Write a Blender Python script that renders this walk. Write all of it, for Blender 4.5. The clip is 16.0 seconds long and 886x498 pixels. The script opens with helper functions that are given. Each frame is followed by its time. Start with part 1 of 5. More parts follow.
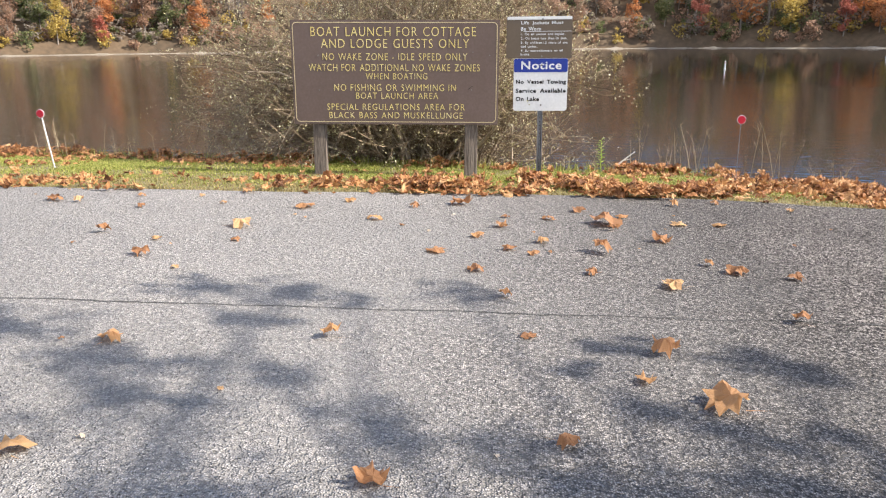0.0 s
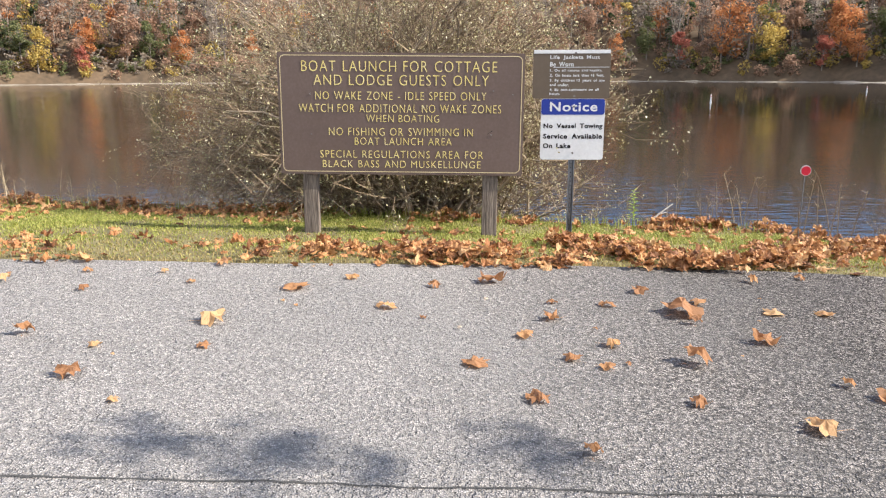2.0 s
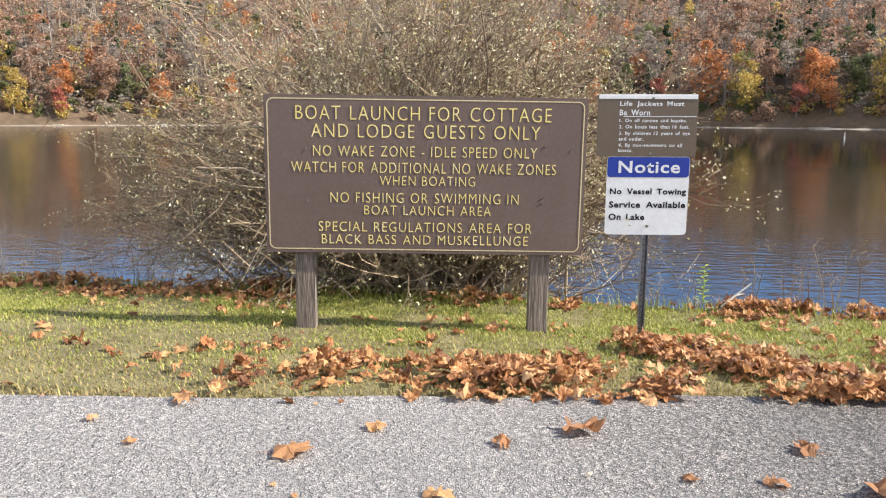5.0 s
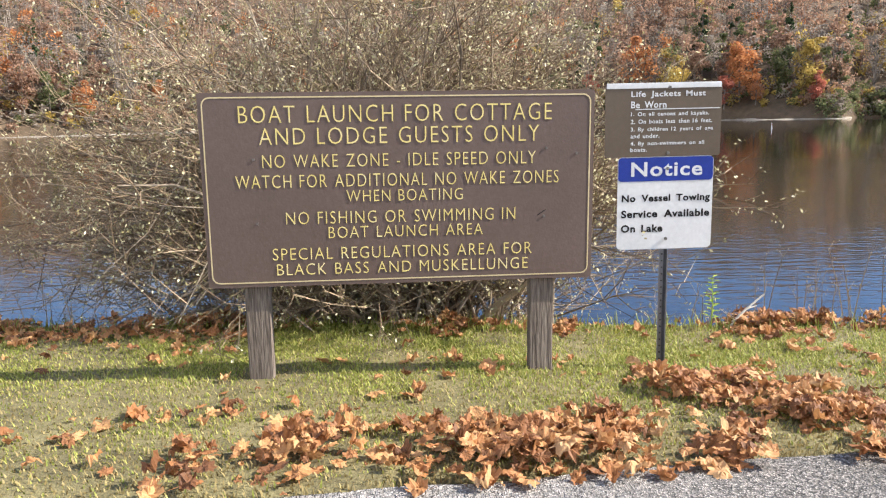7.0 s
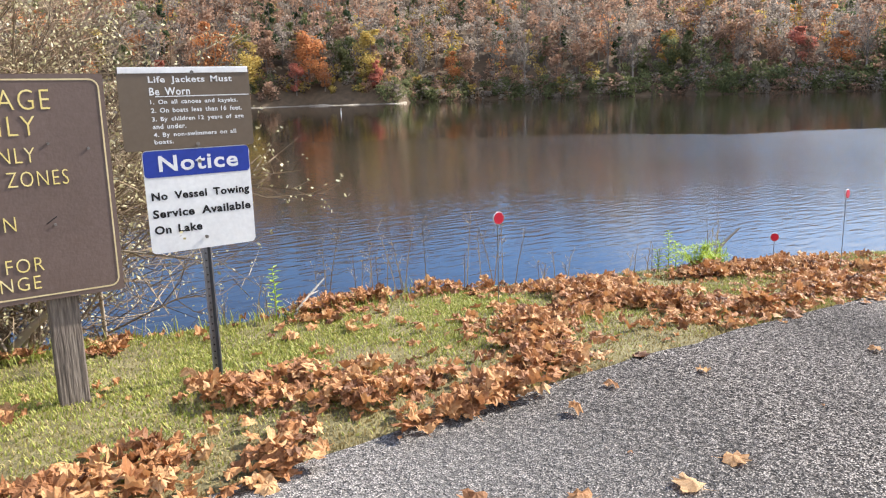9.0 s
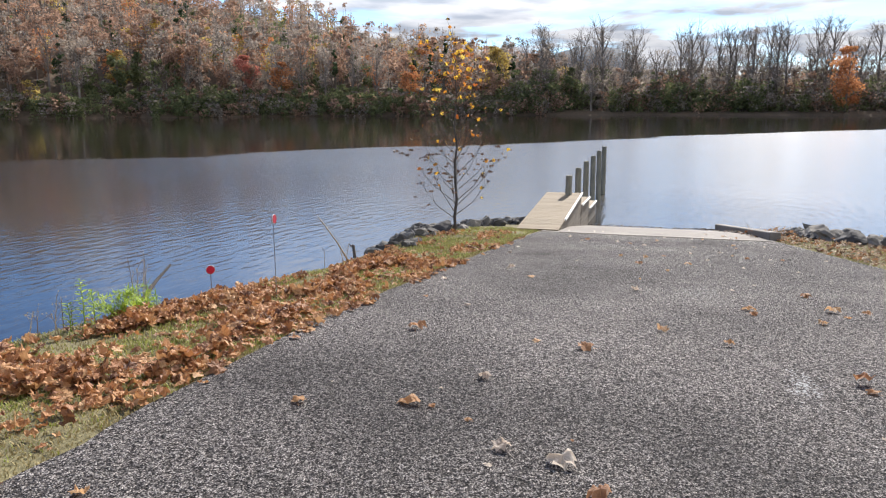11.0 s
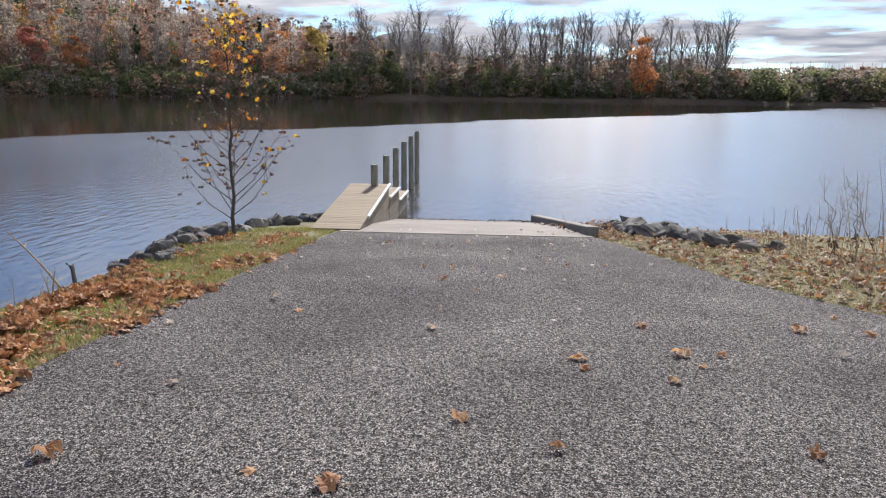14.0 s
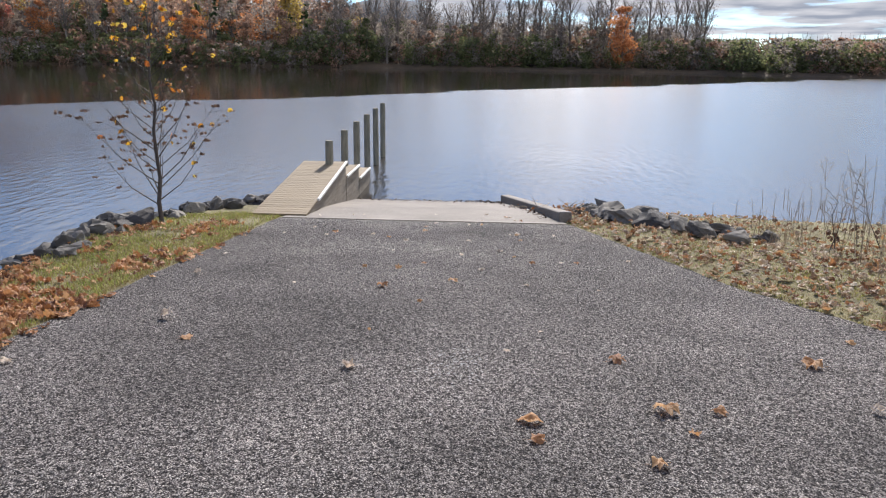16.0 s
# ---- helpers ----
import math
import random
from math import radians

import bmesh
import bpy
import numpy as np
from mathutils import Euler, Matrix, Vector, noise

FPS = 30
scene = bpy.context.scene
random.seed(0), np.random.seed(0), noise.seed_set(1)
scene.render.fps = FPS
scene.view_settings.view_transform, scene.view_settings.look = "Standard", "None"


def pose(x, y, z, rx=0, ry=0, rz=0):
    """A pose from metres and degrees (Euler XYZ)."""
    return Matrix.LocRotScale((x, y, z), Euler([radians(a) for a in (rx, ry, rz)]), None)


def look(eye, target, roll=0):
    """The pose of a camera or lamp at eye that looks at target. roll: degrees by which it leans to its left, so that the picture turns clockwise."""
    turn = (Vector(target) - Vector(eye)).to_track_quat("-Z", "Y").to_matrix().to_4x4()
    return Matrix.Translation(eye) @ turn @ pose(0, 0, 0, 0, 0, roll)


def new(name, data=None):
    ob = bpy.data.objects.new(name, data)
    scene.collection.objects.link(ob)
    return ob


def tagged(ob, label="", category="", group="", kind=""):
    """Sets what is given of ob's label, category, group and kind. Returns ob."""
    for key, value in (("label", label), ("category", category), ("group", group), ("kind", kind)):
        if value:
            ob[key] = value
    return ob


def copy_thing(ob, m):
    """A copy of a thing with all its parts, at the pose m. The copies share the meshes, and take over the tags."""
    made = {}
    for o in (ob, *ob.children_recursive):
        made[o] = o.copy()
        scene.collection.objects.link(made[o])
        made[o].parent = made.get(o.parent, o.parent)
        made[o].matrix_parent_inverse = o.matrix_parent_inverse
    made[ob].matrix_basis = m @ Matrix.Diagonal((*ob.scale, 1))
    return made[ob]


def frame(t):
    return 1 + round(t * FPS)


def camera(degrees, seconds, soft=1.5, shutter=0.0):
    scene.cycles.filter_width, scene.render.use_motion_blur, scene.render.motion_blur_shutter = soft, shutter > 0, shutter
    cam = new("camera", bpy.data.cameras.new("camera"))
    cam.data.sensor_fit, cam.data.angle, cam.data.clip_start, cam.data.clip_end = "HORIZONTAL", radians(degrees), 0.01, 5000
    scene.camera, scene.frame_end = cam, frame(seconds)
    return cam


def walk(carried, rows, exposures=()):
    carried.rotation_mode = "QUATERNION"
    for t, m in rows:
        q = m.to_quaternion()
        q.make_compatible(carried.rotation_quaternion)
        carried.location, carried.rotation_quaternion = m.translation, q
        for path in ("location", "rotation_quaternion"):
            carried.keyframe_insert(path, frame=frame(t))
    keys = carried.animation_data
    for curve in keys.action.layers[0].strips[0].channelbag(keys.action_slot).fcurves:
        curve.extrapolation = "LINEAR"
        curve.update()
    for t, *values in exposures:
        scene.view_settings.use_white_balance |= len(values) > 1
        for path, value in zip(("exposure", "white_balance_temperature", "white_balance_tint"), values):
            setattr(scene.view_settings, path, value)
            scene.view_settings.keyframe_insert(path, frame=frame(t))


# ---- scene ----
cam = camera(60.68, 16.0, soft=1.2)
ROWS = [
    (0.0, 0.014, -0.074, 1.405, 74.35, 0.53, 4.36),
    (0.5, -0.103, 0.287, 1.39, 74.32, 0.83, 3.74),
    (1.0, -0.209, 0.635, 1.431, 74.64, 0.72, 3.38),
    (1.5, -0.286, 1.024, 1.442, 75.47, 0.46, 3.14),
    (2.0, -0.412, 1.373, 1.447, 76.6, 0.19, 3.1),
    (2.5, -0.49, 1.675, 1.474, 77.77, -0.06, 2.87),
    (3.0, -0.525, 1.992, 1.473, 78.71, -0.02, 2.36),
    (3.5, -0.639, 2.277, 1.46, 79.15, -0.07, 1.95),
    (4.0, -0.767, 2.59, 1.481, 79.42, -0.21, 1.82),
    (6.5, -1.166, 4.001, 1.473, 79.94, 0.68, -1.1),
    (7.0, -1.244, 4.225, 1.465, 79.79, 1.3, -3.29),
    (7.5, -1.276, 4.322, 1.479, 79.53, 2.07, -6.85),
    (8.0, -1.258, 4.362, 1.478, 79.13, 2.7, -12.09),
    (8.5, -1.134, 4.406, 1.462, 78.61, 2.62, -21.23),
    (9.0, -0.837, 4.482, 1.455, 78.036, 1.657, -33.966),
    (9.5, -0.579, 4.621, 1.439, 77.85, 0.978, -46.664),
    (10.0, -0.315, 4.8, 1.43, 78.267, 0.796, -57.909),
    (12.5, 1.642, 4.784, 1.364, 79.08, -0.48, -82.28),
    (13.0, 2.06, 4.801, 1.384, 78.66, -0.41, -84.01),
    (13.5, 2.505, 4.724, 1.337, 78.32, -0.48, -85.3),
    (14.0, 2.944, 4.688, 1.306, 77.89, -0.62, -85.95),
    (14.5, 3.333, 4.634, 1.332, 77.33, -0.84, -86.29),
    (15.0, 3.702, 4.496, 1.31, 76.71, -1.05, -86.58),
    (15.5, 4.068, 4.445, 1.28, 76.06, -1.07, -86.94),
    (16.0, 4.467, 4.394, 1.299, 75.69, -0.93, -87.52),
]
EXPOSURES = [(0.0, 1.28, 6600, 10), (4.0, 1.26, 6500, 10), (7.0, 1.33, 6450, 10), (8.0, 1.34, 6450, 10), (9.0, 1.38, 6400, 10), (10.0, 1.15, 6350, 10), (12.5, 0.64, 6250, 13), (16.0, 0.66, 6200, 13)]
walk(cam, [(t, pose(x, y, z, rx, ry, rz)) for t, x, y, z, rx, ry, rz in ROWS], EXPOSURES)

# ---- light ----
SUN_EL, SUN_X, SUN_Y = 36.0, 0.992, -0.125
sun_azimuth = math.atan2(SUN_X, SUN_Y)
sun_dir = Vector((SUN_X * math.cos(radians(SUN_EL)), SUN_Y * math.cos(radians(SUN_EL)), math.sin(radians(SUN_EL))))
sun_data = bpy.data.lights.new("sun", "SUN")
sun_data.energy, sun_data.angle, sun_data.color = 5.0, radians(0.55), (1.0, 0.92, 0.81)
sun_lamp = new("sun", sun_data)
sun_lamp.matrix_world = look((0, 0, 60), Vector((0, 0, 60)) - sun_dir)

world = bpy.data.worlds.new("world")
scene.world = world
world.use_nodes = True
wn, wl = world.node_tree.nodes, world.node_tree.links
wn.clear()


def wnode(kind, **inputs):
    n = wn.new(kind)
    for k, v in inputs.items():
        n.inputs[k.replace("_", " ")].default_value = v
    return n


w_out = wnode("ShaderNodeOutputWorld")
w_back = wnode("ShaderNodeBackground", Strength=0.115)
w_sky = wnode("ShaderNodeTexSky")
w_sky.sky_type, w_sky.sun_disc = "NISHITA", False
w_sky.sun_elevation, w_sky.sun_rotation = radians(SUN_EL), sun_azimuth
w_sky.air_density, w_sky.dust_density, w_sky.ozone_density = 1.0, 0.2, 2.5
w_tint = wnode("ShaderNodeMixRGB", Fac=1.0, Color2=(0.60, 0.79, 1.04, 1.0))
w_tint.blend_type = "MULTIPLY"
# broken cumulus layers, flattened towards the horizon
w_co = wnode("ShaderNodeTexCoord")
w_sep = wnode("ShaderNodeSeparateXYZ")
w_add = wnode("ShaderNodeMath")
w_add.operation, w_add.inputs[1].default_value = "ADD", 0.06
w_max = wnode("ShaderNodeMath")
w_max.operation, w_max.inputs[1].default_value = "MAXIMUM", 0.03
w_div = wnode("ShaderNodeVectorMath")
w_div.operation = "DIVIDE"
w_map = wnode("ShaderNodeMapping")
w_map.inputs["Location"].default_value = (3.1, 1.7, 0)
w_noise = wnode("ShaderNodeTexNoise", Scale=0.8, Detail=8.0, Roughness=0.52, Distortion=0.25)
w_ramp = wnode("ShaderNodeValToRGB")
w_ramp.color_ramp.elements[0].position, w_ramp.color_ramp.elements[1].position = 0.40, 0.52
# the sky clears towards the north, above a low bank of cloud
w_clear = wnode("ShaderNodeMath")
w_clear.operation, w_clear.inputs[1].default_value = "MULTIPLY_ADD", -0.3
w_north = wnode("ShaderNodeMapRange")
w_north.inputs["From Min"].default_value, w_north.inputs["From Max"].default_value = 0.52, 0.95
w_north.inputs["To Min"].default_value, w_north.inputs["To Max"].default_value = 0.0, 1.0
w_high = wnode("ShaderNodeMapRange")
w_high.inputs["From Min"].default_value, w_high.inputs["From Max"].default_value = 0.10, 0.23
w_high.inputs["To Min"].default_value, w_high.inputs["To Max"].default_value = -1.2, 1.0
w_open = wnode("ShaderNodeMath")
w_open.operation = "MULTIPLY"
wl.new(w_sep.outputs["Z"], w_high.inputs["Value"])
wl.new(w_north.outputs[0], w_open.inputs[0])
wl.new(w_high.outputs[0], w_open.inputs[1])
wl.new(w_open.outputs[0], w_clear.inputs[0])
w_shade = wnode("ShaderNodeTexNoise", Scale=1.7, Detail=5.0)
w_shade_ramp = wnode("ShaderNodeValToRGB")
w_shade_ramp.color_ramp.elements[0].color, w_shade_ramp.color_ramp.elements[1].color = (2.7, 2.95, 3.4, 1), (5.2, 5.2, 5.3, 1)
w_shade_ramp.color_ramp.elements[0].position, w_shade_ramp.color_ramp.elements[1].position = 0.35, 0.6
w_mix = wnode("ShaderNodeMixRGB")
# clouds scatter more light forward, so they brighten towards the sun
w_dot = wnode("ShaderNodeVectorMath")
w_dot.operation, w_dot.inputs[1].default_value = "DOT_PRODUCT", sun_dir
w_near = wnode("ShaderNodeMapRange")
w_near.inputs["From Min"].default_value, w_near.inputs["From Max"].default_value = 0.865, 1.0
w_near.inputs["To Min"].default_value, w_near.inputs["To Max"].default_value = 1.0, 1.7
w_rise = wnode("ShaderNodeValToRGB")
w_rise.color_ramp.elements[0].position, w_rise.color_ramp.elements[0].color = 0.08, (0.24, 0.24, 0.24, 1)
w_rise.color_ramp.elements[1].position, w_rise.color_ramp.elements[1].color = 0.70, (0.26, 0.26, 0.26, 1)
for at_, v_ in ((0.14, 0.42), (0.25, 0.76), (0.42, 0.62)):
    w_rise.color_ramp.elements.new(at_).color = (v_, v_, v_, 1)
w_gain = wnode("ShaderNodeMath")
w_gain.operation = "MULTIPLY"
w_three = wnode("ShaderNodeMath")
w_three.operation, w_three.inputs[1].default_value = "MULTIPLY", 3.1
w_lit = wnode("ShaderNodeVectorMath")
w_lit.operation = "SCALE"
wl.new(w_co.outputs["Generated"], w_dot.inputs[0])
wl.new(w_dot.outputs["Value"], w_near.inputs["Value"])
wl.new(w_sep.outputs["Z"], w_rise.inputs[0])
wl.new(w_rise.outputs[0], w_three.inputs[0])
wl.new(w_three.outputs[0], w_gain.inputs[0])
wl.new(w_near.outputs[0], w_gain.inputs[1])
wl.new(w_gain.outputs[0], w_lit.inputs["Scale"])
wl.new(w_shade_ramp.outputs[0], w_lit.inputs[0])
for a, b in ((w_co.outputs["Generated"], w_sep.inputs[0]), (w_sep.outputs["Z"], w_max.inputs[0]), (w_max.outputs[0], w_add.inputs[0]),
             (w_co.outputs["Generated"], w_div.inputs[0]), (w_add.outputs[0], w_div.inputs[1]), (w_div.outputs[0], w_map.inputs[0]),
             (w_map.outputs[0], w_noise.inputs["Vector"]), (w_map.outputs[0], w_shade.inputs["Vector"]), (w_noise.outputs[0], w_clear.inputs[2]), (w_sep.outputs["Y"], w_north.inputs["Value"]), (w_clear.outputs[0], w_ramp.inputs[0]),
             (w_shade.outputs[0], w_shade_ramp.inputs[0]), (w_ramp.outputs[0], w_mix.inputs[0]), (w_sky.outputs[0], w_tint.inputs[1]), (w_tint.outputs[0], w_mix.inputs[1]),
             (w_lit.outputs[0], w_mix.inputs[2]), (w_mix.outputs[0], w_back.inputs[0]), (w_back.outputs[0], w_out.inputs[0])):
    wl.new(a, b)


# ---- materials ----
def material(name, colours, scale=3.0, rough=0.8, bump=0.0, bump_scale=30.0, metal=0.0, by_island=False, by_object=False, spec=0.4, fine=None, space="Object", translucent=0.0, stretch=None):
    """A principled material: colours = (dark, mid, light) blended by two noises; islands or objects may each take their own tone."""
    m = bpy.data.materials.new(name)
    m.use_nodes = True
    n, l = m.node_tree.nodes, m.node_tree.links
    p = n["Principled BSDF"]
    p.inputs["Roughness"].default_value, p.inputs["Metallic"].default_value = rough, metal
    p.inputs["Specular IOR Level"].default_value = spec
    co = n.new("ShaderNodeTexCoord")
    vec = co.outputs[space]
    if stretch:
        grain = n.new("ShaderNodeMapping")
        grain.inputs["Scale"].default_value = stretch
        l.new(vec, grain.inputs[0])
        vec = grain.outputs[0]
    big = n.new("ShaderNodeTexNoise")
    big.inputs["Scale"].default_value, big.inputs["Detail"].default_value, big.inputs["Roughness"].default_value = scale, 6.0, 0.6
    l.new(vec, big.inputs["Vector"])
    small = n.new("ShaderNodeTexNoise")
    small.inputs["Scale"].default_value, small.inputs["Detail"].default_value = fine or scale * 14, 3.0
    l.new(vec, small.inputs["Vector"])
    mix = n.new("ShaderNodeMath")
    mix.operation = "MULTIPLY_ADD"
    mix.inputs[1].default_value = 0.45
    l.new(small.outputs[0], mix.inputs[0])
    half = n.new("ShaderNodeMath")
    half.operation, half.inputs[1].default_value = "MULTIPLY", 0.55
    l.new(big.outputs[0], half.inputs[0])
    l.new(half.outputs[0], mix.inputs[2])
    fac = mix.outputs[0]
    if by_island or by_object:
        src = n.new("ShaderNodeNewGeometry").outputs["Random Per Island"] if by_island else n.new("ShaderNodeObjectInfo").outputs["Random"]
        own = n.new("ShaderNodeMix")
        own.inputs[0].default_value = 0.72 if by_island else 0.6
        l.new(fac, own.inputs[2])
        l.new(src, own.inputs[3])
        fac = own.outputs[0]
    ramp = n.new("ShaderNodeValToRGB")
    e = ramp.color_ramp.elements
    spread = ((0.05, 0.95) if by_island or by_object else (0.34, 0.68))
    e[0].position, e[1].position = spread
    e[0].color, e[1].color = (*colours[0], 1), (*colours[-1], 1)
    for k, c in enumerate(colours[1:-1], 1):
        e.new(spread[0] + (spread[1] - spread[0]) * k / (len(colours) - 1)).color = (*c, 1)
    l.new(fac, ramp.inputs[0])
    l.new(ramp.outputs[0], p.inputs["Base Color"])
    if bump:
        tex = n.new("ShaderNodeTexNoise")
        tex.inputs["Scale"].default_value, tex.inputs["Detail"].default_value = bump_scale, 4.0
        l.new(vec, tex.inputs["Vector"])
        b = n.new("ShaderNodeBump")
        b.inputs["Strength"].default_value, b.inputs["Distance"].default_value = min(1.0, bump), 0.01
        l.new(tex.outputs[0], b.inputs["Height"])
        l.new(b.outputs[0], p.inputs["Normal"])
    if translucent:
        t = n.new("ShaderNodeBsdfTranslucent")
        l.new(ramp.outputs[0], t.inputs[0])
        s = n.new("ShaderNodeMixShader")
        s.inputs[0].default_value = translucent
        l.new(p.outputs[0], s.inputs[1])
        l.new(t.outputs[0], s.inputs[2])
        l.new(s.outputs[0], n["Material Output"].inputs[0])
    return m


def asphalt_material():
    m = bpy.data.materials.new("asphalt")
    m.use_nodes = True
    n, l = m.node_tree.nodes, m.node_tree.links
    p = n["Principled BSDF"]
    co = n.new("ShaderNodeTexCoord")

    def noise_tex(scale, detail=4.0):
        t = n.new("ShaderNodeTexNoise")
        t.inputs["Scale"].default_value, t.inputs["Detail"].default_value = scale, detail
        l.new(co.outputs["Object"], t.inputs["Vector"])
        return t

    stones = n.new("ShaderNodeTexVoronoi")
    stones.inputs["Scale"].default_value = 112.0
    l.new(co.outputs["Object"], stones.inputs["Vector"])
    stone_ramp = n.new("ShaderNodeValToRGB")
    e = stone_ramp.color_ramp.elements
    e[0].position, e[0].color = 0.22, (0.034, 0.032, 0.033, 1)
    e[1].position, e[1].color = 0.93, (0.47, 0.455, 0.445, 1)
    e.new(0.5).color = (0.295, 0.287, 0.283, 1)
    sep = n.new("ShaderNodeSeparateColor")
    l.new(stones.outputs["Color"], sep.inputs[0])
    l.new(sep.outputs[0], stone_ramp.inputs[0])
    # binder between the stones
    gap = n.new("ShaderNodeValToRGB")
    gap.color_ramp.elements[0].position, gap.color_ramp.elements[1].position = 0.28, 0.62
    gap.color_ramp.elements[0].color, gap.color_ramp.elements[1].color = (1.08, 1.08, 1.08, 1), (0.26, 0.25, 0.26, 1)
    l.new(stones.outputs["Distance"], gap.inputs[0])
    mul = n.new("ShaderNodeMixRGB")
    mul.blend_type, mul.inputs[0].default_value = "MULTIPLY", 1.0
    l.new(stone_ramp.outputs[0], mul.inputs[1])
    l.new(gap.outputs[0], mul.inputs[2])
    # worn and stained patches
    patch = noise_tex(0.55, 5.0)
    patch_ramp = n.new("ShaderNodeValToRGB")
    patch_ramp.color_ramp.elements[0].position, patch_ramp.color_ramp.elements[1].position = 0.33, 0.7
    patch_ramp.color_ramp.elements[0].color, patch_ramp.color_ramp.elements[1].color = (0.66, 0.645, 0.635, 1), (1.36, 1.33, 1.29, 1)
    l.new(patch.outputs[0], patch_ramp.inputs[0])
    mul2 = n.new("ShaderNodeMixRGB")
    mul2.blend_type, mul2.inputs[0].default_value = "MULTIPLY", 1.0
    l.new(mul.outputs[0], mul2.inputs[1])
    l.new(patch_ramp.outputs[0], mul2.inputs[2])
    fleck = noise_tex(26.0, 3.0)
    fleck_ramp = n.new("ShaderNodeValToRGB")
    fleck_ramp.color_ramp.elements[0].position, fleck_ramp.color_ramp.elements[1].position = 0.3, 0.72
    fleck_ramp.color_ramp.elements[0].color, fleck_ramp.color_ramp.elements[1].color = (0.84, 0.835, 0.83, 1), (1.18, 1.165, 1.14, 1)
    l.new(fleck.outputs[0], fleck_ramp.inputs[0])
    mul3 = n.new("ShaderNodeMixRGB")
    mul3.blend_type, mul3.inputs[0].default_value = "MULTIPLY", 1.0
    l.new(mul2.outputs[0], mul3.inputs[1])
    l.new(fleck_ramp.outputs[0], mul3.inputs[2])
    # ravelled pits between clumps of stone, the shade in them painted as darker colour
    pits = noise_tex(34.0, 2.0)
    pit_shade_ramp = n.new("ShaderNodeValToRGB")
    pit_shade_ramp.color_ramp.elements[0].position, pit_shade_ramp.color_ramp.elements[1].position = 0.36, 0.56
    pit_shade_ramp.color_ramp.elements[0].color, pit_shade_ramp.color_ramp.elements[1].color = (0.44, 0.42, 0.415, 1), (1.22, 1.20, 1.18, 1)
    l.new(pits.outputs[0], pit_shade_ramp.inputs[0])
    mul5 = n.new("ShaderNodeMixRGB")
    mul5.blend_type, mul5.inputs[0].default_value = "MULTIPLY", 1.0
    l.new(mul3.outputs[0], mul5.inputs[1])
    l.new(pit_shade_ramp.outputs[0], mul5.inputs[2])
    # the asphalt turns darker towards the launch end, with a ragged boundary
    sp = n.new("ShaderNodeSeparateXYZ")
    l.new(co.outputs["Object"], sp.inputs[0])
    ragged = n.new("ShaderNodeMath")
    ragged.operation, ragged.inputs[1].default_value = "MULTIPLY_ADD", 3.0
    l.new(patch.outputs[0], ragged.inputs[0])
    l.new(sp.outputs["X"], ragged.inputs[2])
    launch_tone = n.new("ShaderNodeMapRange")
    launch_tone.inputs["From Min"].default_value, launch_tone.inputs["From Max"].default_value = 0.6, 3.2
    launch_tone.inputs["To Min"].default_value, launch_tone.inputs["To Max"].default_value = 1.56, 0.84
    l.new(ragged.outputs[0], launch_tone.inputs["Value"])
    mul4 = n.new("ShaderNodeMixRGB")
    mul4.blend_type, mul4.inputs[0].default_value = "MULTIPLY", 1.0
    # stone and binder differ less on the paler part, away from the launch
    even_mix = n.new("ShaderNodeMapRange")
    even_mix.inputs["From Min"].default_value, even_mix.inputs["From Max"].default_value = 0.8, 4.2
    even_mix.inputs["To Min"].default_value, even_mix.inputs["To Max"].default_value = 0.62, 0.0
    l.new(ragged.outputs[0], even_mix.inputs["Value"])
    faded = n.new("ShaderNodeMixRGB")
    faded.inputs[2].default_value = (0.198, 0.193, 0.187, 1)
    l.new(even_mix.outputs[0], faded.inputs[0])
    l.new(mul5.outputs[0], faded.inputs[1])
    l.new(faded.outputs[0], mul4.inputs[1])
    l.new(launch_tone.outputs[0], mul4.inputs[2])
    l.new(mul4.outputs[0], p.inputs["Base Color"])
    p.inputs["Roughness"].default_value = 0.9
    p.inputs["Specular IOR Level"].default_value = 0.15
    b = n.new("ShaderNodeBump")
    b.invert = True
    b.inputs["Strength"].default_value, b.inputs["Distance"].default_value = 1.0, 0.013
    l.new(stones.outputs["Distance"], b.inputs["Height"])
    hollow = n.new("ShaderNodeBump")
    hollow.inputs["Strength"].default_value, hollow.inputs["Distance"].default_value = 0.9, 0.030
    l.new(pits.outputs[0], hollow.inputs["Height"])
    l.new(b.outputs[0], hollow.inputs["Normal"])
    l.new(hollow.outputs[0], p.inputs["Normal"])
    return m


